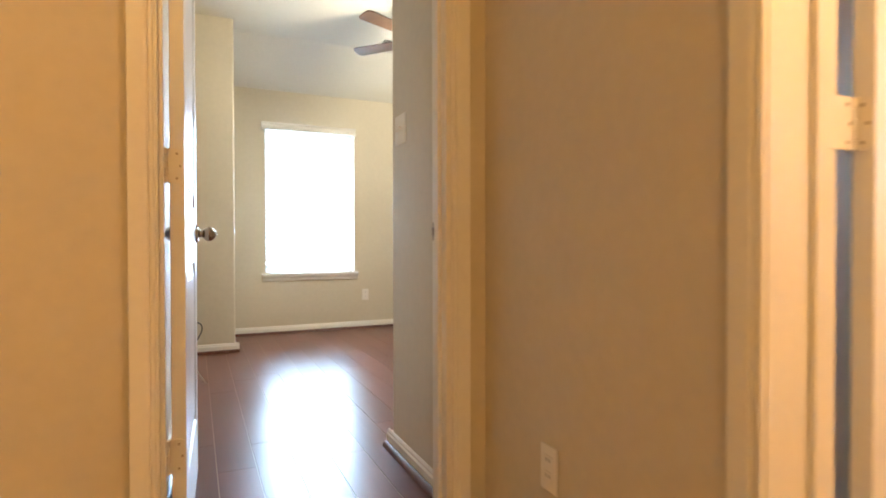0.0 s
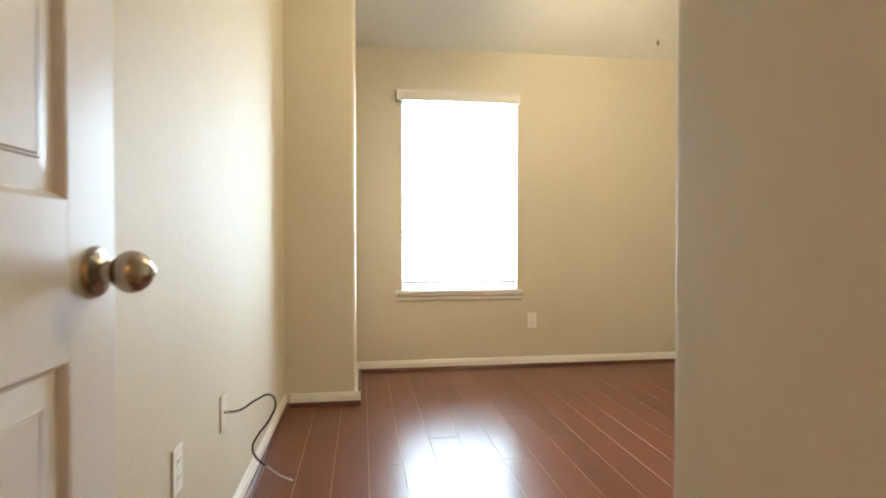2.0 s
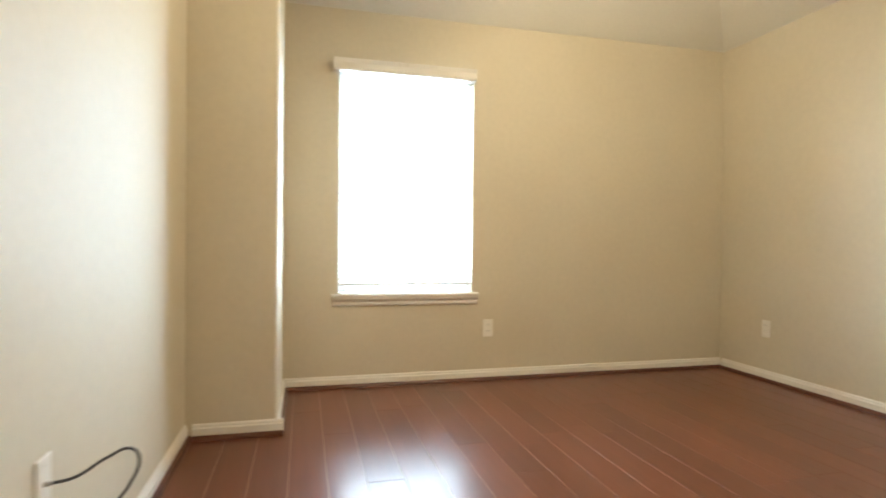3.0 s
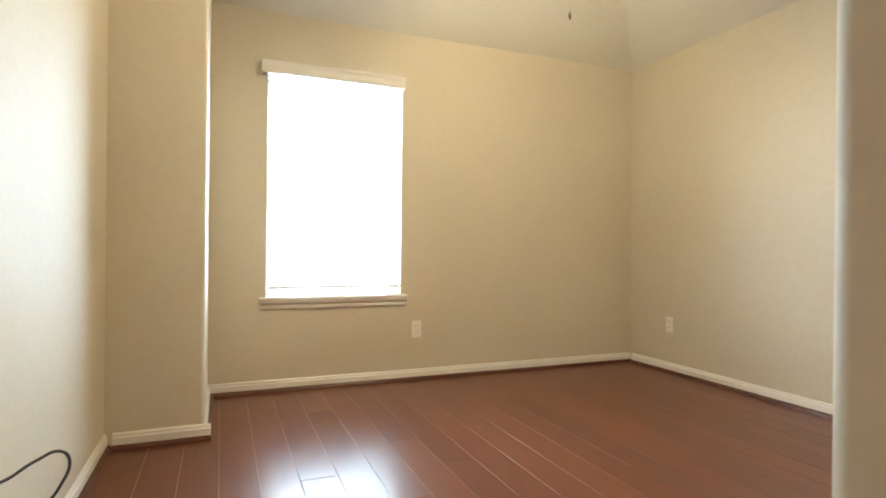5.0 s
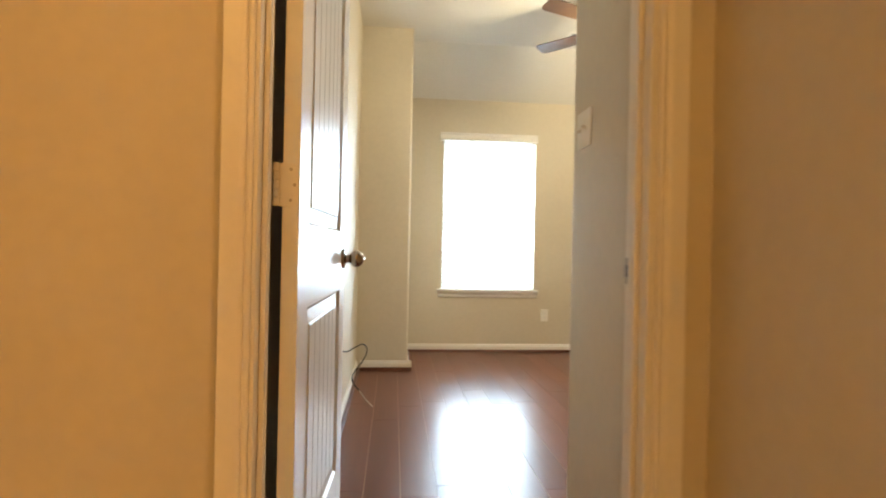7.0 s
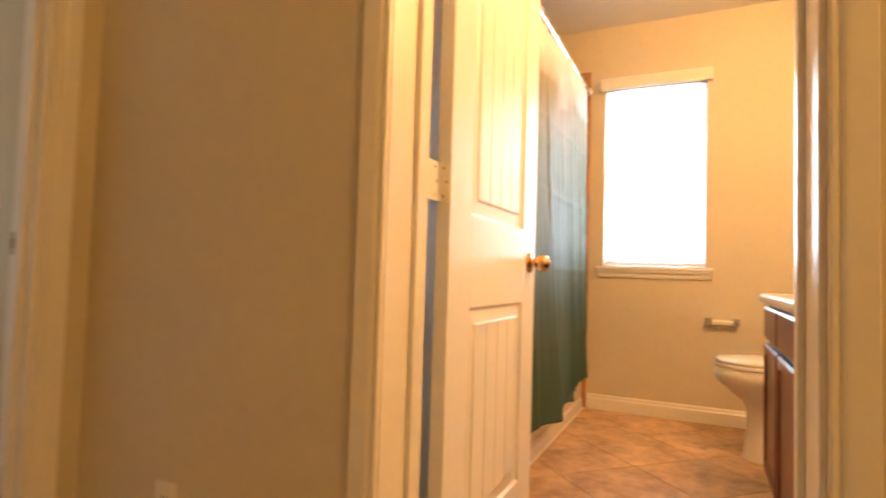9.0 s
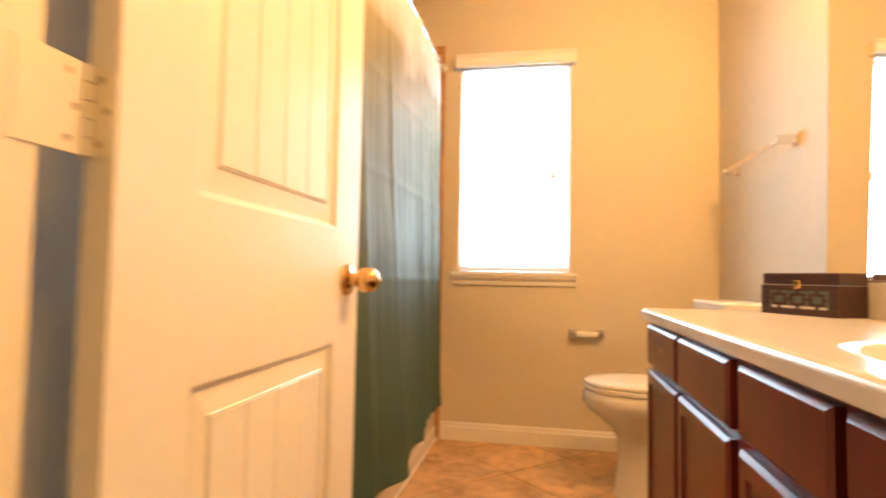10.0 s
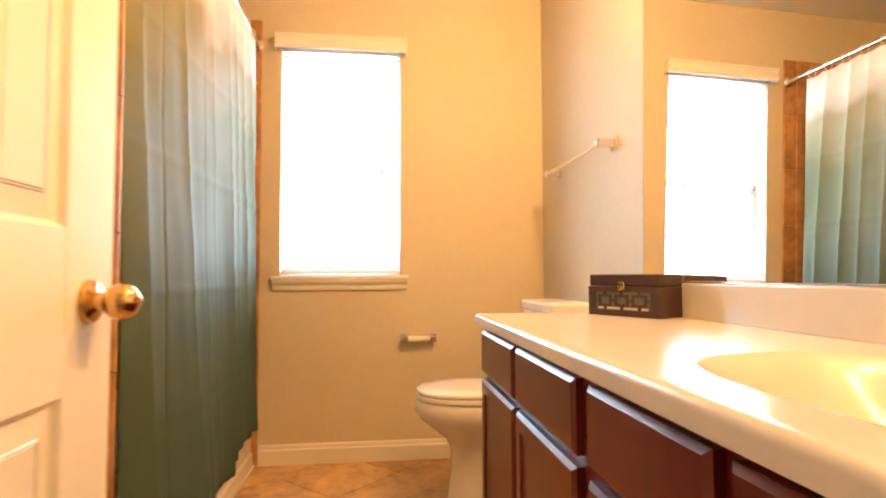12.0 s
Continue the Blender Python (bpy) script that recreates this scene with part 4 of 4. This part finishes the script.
lev = part("flush_lever", lathe(bmesh.new(), [(0.012, 0), (0.012, 0.012), (0.006, 0.016)], (-0.16, 0.205, 0.70), (0, 1, 0), 16), CHROME, toi, smooth=True)
part("lever_arm", box(-0.165, 0.214, 0.693, -0.085, 0.222, 0.705, 0.003, 2), CHROME, lev)
for x in (-0.07, 0.07):
    part("seat_hinge", lathe(bmesh.new(), [(0.012, 0.392), (0.014, 0.40), (0.014, 0.425), (0.010, 0.43)], (x, 0.225, 0), (0, 0, 1), 14), PORCELAIN, toi, smooth=True)
for x in (-0.125, 0.125):
    part("bolt_cap", lathe(bmesh.new(), [(0.014, 0.0), (0.014, 0.012), (0.006, 0.02)], (x * 1.02, 0.30, 0.0), (0, 0, 1), 14), PORCELAIN, toi, smooth=True)
tagged(toi, "white porcelain toilet with a closed lid beside the vanity", "toilet")


def post(thing, at, axis, size, length):
    """A square flange with a tapered post."""
    ax, at = Vector(axis), Vector(at)
    q = Vector((0, 0, 1)).rotation_difference(ax).to_matrix().to_4x4()
    bm = bmesh.new()
    for s, h0, h1, b in ((size, 0.0, 0.008, 0.003), (size * 0.62, 0.008, length, 0.003)):
        slab(bm, -s, -s, h0, s, s, h1, b)
    bmesh.ops.transform(bm, matrix=Matrix.Translation(at) @ q, verts=bm.verts[:])
    return part("post", bm, CHROME, thing)


tow = empty("towel_bar", pose(0, 0, 0))
for x in (2.895, 3.530):
    post(tow, (x, MIRROR_Y + 0.001, 1.468), (0, 1, 0), 0.026, 0.075)
part("bar", box(2.895, MIRROR_Y + 0.052, 1.460, 3.530, MIRROR_Y + 0.066, 1.476, 0.003), CHROME, tow)
tagged(tow, "chrome towel bar with square posts on the wall above the toilet", "towel bar")
tph = empty("toilet_paper_holder")
for y in (0.309, 0.454):
    post(tph, (BATH_E - 0.001, y, 0.631), (-1, 0, 0), 0.024, 0.062)
part("roller", lathe(bmesh.new(), [(0.006, 0), (0.013, 0.003), (0.014, 0.06), (0.0155, 0.062), (0.0155, 0.128), (0.006, 0.130)], (BATH_E - 0.046, 0.3165, 0.631), (0, 1, 0), 18), PLATE, tph, "white plastic roller", True)
tagged(tph, "empty chrome toilet paper holder with a white roller", "paper holder")

# ---- bathtub and curtain ----
TX0 = WING + 0.013


def bathtub():
    bm = bmesh.new()
    x0, x1, y0, y1, h = TX0, BATH_E - 0.012, TUB_Y, BATH_N - 0.012, 0.40

    def ring(ix, iy, z, iy2=None):
        return [bm.verts.new(p) for p in ((x0 + ix, y0 + iy, z), (x1 - ix, y0 + iy, z), (x1 - ix, y1 - (iy2 or iy), z), (x0 + ix, y1 - (iy2 or iy), z))]
    rings = [ring(0, 0, 0.0), ring(0, 0.004, 0.06), ring(0, 0.012, 0.075), ring(0, 0.012, h - 0.03), ring(0, 0.0, h - 0.02), ring(0, 0.004, h - 0.004), ring(0.004, 0.012, h), ring(0.07, 0.075, h), ring(0.08, 0.085, h + 0.020), ring(0.16, 0.13, 0.12), ring(0.22, 0.18, 0.09)]
    for p, q in zip(rings, rings[1:]):
        for i in range(4):
            j = (i + 1) % 4
            bm.faces.new((p[i], p[j], q[j], q[i]))
    bm.faces.new(rings[-1])
    return bm


tub = tagged(part("bathtub", bathtub(), TUB), "white alcove bathtub with a plain apron", "bathtub")
structure("trim_caulk", box(TX0, TUB_Y - 0.007, 0, BATH_E - 0.001, TUB_Y - 0.0005, 0.008), PLATE, "white caulk line along the tub apron", "caulk")

cur = empty("shower_curtain")
CURX0, CURX1 = 2.299, 3.64


# pleats of the curtain: place along the rod, depth, width
PLEATS = ((2.41, 0.004, 0.04), (2.69, 0.011, 0.045), (2.98, 0.004, 0.025), (3.17, 0.016, 0.05), (3.30, 0.009, 0.03), (3.40, 0.022, 0.05), (3.55, 0.018, 0.045))


def curtain_y(x, z):
    top = max(0.0, min(1.0, (z - 0.2) / 1.9))
    u = x + 0.05 * (z - 1.0) + 0.006 * math.sin(3.1 * z)
    a = 0.004 * math.sin(u * 9.0 + 2.0) + 0.0008 * math.sin(u * 21.0 + 0.9 * math.sin(u * 5))
    for xc, amp, wd in PLEATS:
        d = u - xc
        a -= amp * math.exp(-abs(d) / (wd if d < 0 else 0.45 * wd))
    f = 0.0004 * math.sin(x * 60 + z * 5)
    w = 0.0070 * noise.noise(Vector((x * 5.0, 0.3, z * 2.4))) + 0.0016 * noise.noise(Vector((x * 9.0, 4.1, z * 6.0))) - 0.0022 * abs(noise.noise(Vector((x * 5.0 + z * 2.0, 7.7, z * 5.0 - x))))
    for xc in (2.50, 2.85):
        w += 0.0022 * math.exp(-((x - xc) / 0.007) ** 2)
    for zc in (0.55, 0.92, 1.30, 1.66):
        w -= 0.0022 * math.exp(-((z - zc) / 0.014) ** 2)
    f += w
    belly = 0.055 * math.exp(-((x - 2.70) / 0.22) ** 2) * (1 - top) ** 3
    return 1.172 + 0.030 * math.exp(-(x - CURX0) / 0.16) - belly + (a + f) * (0.75 + 0.5 * (1 - top)) + 0.030 * top


bm = bmesh.new()
nx, nz = 300, 150
rows = []
for k in range(nz + 1):
    row = []
    for i in range(nx + 1):
        x = CURX0 + (CURX1 - CURX0) * i / nx
        hem = 0.188 + 0.012 * math.sin(x * 13 + 0.6) + (0.055 if x > 3.18 else 0.0)
        scallop = 0.012 * abs(math.sin((x - CURX0) / (CURX1 - CURX0) * 12 * math.pi))
        z = hem + (2.128 - scallop - hem) * k / nz
        row.append(bm.verts.new((x, curtain_y(x, z), z)))
    rows.append(row)
for p, q in zip(rows, rows[1:]):
    for i in range(nx):
        bm.faces.new((p[i], p[i + 1], q[i + 1], q[i]))
cloth = part("cloth", bm, CURTAIN, cur, smooth=True)
sol = cloth.modifiers.new("thickness", 'SOLIDIFY')
sol.thickness = 0.0012
ROD_Y, ROD_Z = 1.222, 2.168
part("rod", lathe(bmesh.new(), [(0.0125, 0.002), (0.0125, BATH_E - WING - 0.028)], (WING + 0.014, ROD_Y, ROD_Z), (1, 0, 0), 20), CHROME, cur, "chrome rod", True)
for x, d in ((WING + 0.0125, 1), (BATH_E - 0.0125, -1)):
    part("rod_flange", lathe(bmesh.new(), [(0.030, 0), (0.030, 0.006), (0.018, 0.014), (0.015, 0.03)], (x, ROD_Y, ROD_Z), (d, 0, 0), 20), CHROME, cur, smooth=True)
for k in range(13):
    x = CURX0 + 0.01 + (CURX1 - CURX0 - 0.02) * k / 12
    bm = bmesh.new()
    R, r, n, mm = 0.024, 0.0022, 20, 8
    ringv = []
    for i in range(n):
        a = 2 * math.pi * i / n
        ringv.append([bm.verts.new((x + r * math.sin(2 * math.pi * j / mm), ROD_Y + (R + r * math.cos(2 * math.pi * j / mm)) * math.cos(a), ROD_Z - 0.012 + (R + r * math.cos(2 * math.pi * j / mm)) * math.sin(a))) for j in range(mm)])
    for i in range(n):
        p, q = ringv[i], ringv[(i + 1) % n]
        for j in range(mm):
            bm.faces.new((p[j], p[(j + 1) % mm], q[(j + 1) % mm], q[j]))
    part("ring", bm, PLATE, cur, smooth=True)
tagged(cur, "sea green shower curtain fading to white at the top", "shower curtain")

# ---- pieces: planks and tiles ----
floor_bed = structure("floor_bedroom", box(0, DOOR_Y0, -0.0195, EAST, NORTH, -0.0016), SEAM_GLINT, "glossy reddish brown laminate plank floor", "floor")
PW, PL = 0.146, 1.22


def plank_mesh():
    bm = bmesh.new()
    w, l, t, c = PW - 0.0010, 1.0, 0.0016, 0.0005
    slab(bm, 0.0010, 0.0, -t + 0.0002, w, l, 0)
    es = [e for e in bm.edges if all(abs(v.co.z) < 1e-6 for v in e.verts)]
    bmesh.ops.bevel(bm, geom=es, offset=c, segments=1, affect='EDGES')
    me = bpy.data.meshes.new("plank")
    bmesh.ops.recalc_face_normals(bm, faces=bm.faces[:])
    bm.to_mesh(me)
    bm.free()
    me.materials.append(FLOORW)
    return me


pm = plank_mesh()
rng = random.Random(4)
x = 0.033 - PW
while x < EAST:
    x0, x1 = max(x, 0.0), min(x + PW, EAST)
    ys = DOOR_Y0 + 0.035 if x0 < ENTRY_X - 0.02 else SOUTH
    y = ys - rng.uniform(0.0, 1.1)
    while y < NORTH:
        a, b = max(y, ys), min(y + PL, NORTH)
        if b - a > 0.02 and x1 - x0 > 0.01:
            p = new("plank", pm)
            p.parent = floor_bed
            p.location = (x0, a + 0.0006, 0)
            p.scale = ((x1 - x0) / PW, b - a - 0.0012, 1)
        y += PL
    x += PW

floor_bath = structure("floor_bathroom", box(1.0, MIRROR_Y, -0.0195, BATH_E, BATH_N, -0.003), GROUT, "tan stone-look floor tiles laid on the diagonal", "floor")
TS = 0.406


def clip_poly(poly, inside, cut):
    out = []
    for p, q in zip(poly, poly[1:] + poly[:1]):
        if inside(p):
            out.append(p)
        if inside(p) != inside(q):
            out.append(cut(p, q))
    return out


def lerp_at(i, v):
    def cut(p, q):
        k = (v - p[i]) / (q[i] - p[i])
        return tuple(p[j] + k * (q[j] - p[j]) for j in (0, 1))
    return cut


def tile_prism(poly, z0, z1, c):
    """A tile with a chamfered top edge."""
    bm = bmesh.new()
    cx, cy = sum(p[0] for p in poly) / len(poly), sum(p[1] for p in poly) / len(poly)
    lo = [bm.verts.new((x, y, z0)) for x, y in poly]
    mi = [bm.verts.new((x, y, z1 - c * 0.6)) for x, y in poly]
    hi = [bm.verts.new((x + c * (cx - x) / max(0.05, math.hypot(cx - x, cy - y)), y + c * (cy - y) / max(0.05, math.hypot(cx - x, cy - y)), z1)) for x, y in poly]
    for a, b in ((lo, mi), (mi, hi)):
        for i in range(len(a)):
            j = (i + 1) % len(a)
            bm.faces.new((a[i], a[j], b[j], b[i]))
    bm.faces.new(hi)
    bm.faces.new(lo[::-1])
    return bm


U0, V0, S2 = 2.57 / math.sqrt(2), 3.56 / math.sqrt(2), math.sqrt(2)
for i in range(-6, 6):
    for j in range(-6, 6):
        g = 0.0022
        u0, u1, v0, v1 = U0 + TS * i + g, U0 + TS * (i + 1) - g, V0 + TS * j + g, V0 + TS * (j + 1) - g
        poly = [((u + v) / S2, (v - u) / S2) for u, v in ((u0, v0), (u1, v0), (u1, v1), (u0, v1))]
        for ax, v, sign in ((0, 1.002, 1), (0, BATH_E - 0.001, -1), (1, MIRROR_Y + 0.001, 1), (1, TUB_Y - 0.001, -1)):
            if poly:
                poly = clip_poly(poly, lambda p: sign * (p[ax] - v) >= 0, lerp_at(ax, v))
        if len(poly) >= 3:
            area = 0.5 * abs(sum(p[0] * q[1] - p[1] * q[0] for p, q in zip(poly, poly[1:] + poly[:1])))
            if area > 0.002:
                part("tile", tile_prism(poly, -0.003, 0.0, 0.002), TILE, floor_bath)

surround = structure("wall_tile_surround", box(BATH_E - 0.0025, 1.203, 0.0, BATH_E - 0.0005, BATH_N - 0.013, 2.31), GROUT, "brown stone-look tile surround around the bathtub", "wall tile")
z = 0.0
k = 0
while z < 2.30:
    h = min(0.33, 2.31 - z)
    part("tile", box(BATH_E - 0.011, 1.205, z + 0.0015, BATH_E - 0.0026, 1.286, z + h - 0.0015, 0.0025), SURROUND, surround)
    if z + h > 0.42:
        for y0, y1 in ((1.289, 1.617), (1.620, 1.964)):
            part("tile", box(BATH_E - 0.011, y0, max(z, 0.405) + 0.0015, BATH_E - 0.0026, y1, z + h - 0.0015, 0.0025), SURROUND, surround)
    z += 0.33
# the same tiles on the end of the wing wall
surround_w = structure("wall_tile_surround_wing", box(WING + 0.0005, TUB_Y + 0.001, 0.405, WING + 0.0025, BATH_N - 0.014, 2.25), GROUT, "brown stone-look tile on the end wall of the tub", "wall tile")
for k in range(6):
    z0 = 0.405 + 0.331 * k
    z1 = min(z0 + 0.3285, 2.25)
    for y0, y1 in ((TUB_Y - 0.012, TUB_Y + 0.085), (TUB_Y + 0.0875, TUB_Y + 0.415), (TUB_Y + 0.4175, BATH_N - 0.014)):
        if z1 - z0 > 0.02:
            part("tile", box(WING + 0.0026, y0, z0, WING + 0.0115, y1, z1, 0.0025), SURROUND, surround_w)
surround_n = structure("wall_tile_surround_long", box(TX0, BATH_N - 0.0025, 0.40, BATH_E - 0.012, BATH_N - 0.0005, 2.25), GROUT, "brown stone-look tile surround around the bathtub", "wall tile")
for i in range(6):
    z = 0.41
    while z < 2.24:
        h = min(0.33, 2.25 - z)
        xa = TX0 + 0.002 + 0.331 * i
        xb = min(xa + 0.328, BATH_E - 0.014)
        if xb - xa > 0.02:
            part("tile", box(xa, BATH_N - 0.011, z, xb, BATH_N - 0.0026, z + h - 0.003, 0.0025), SURROUND, surround_n)
        z += 0.33
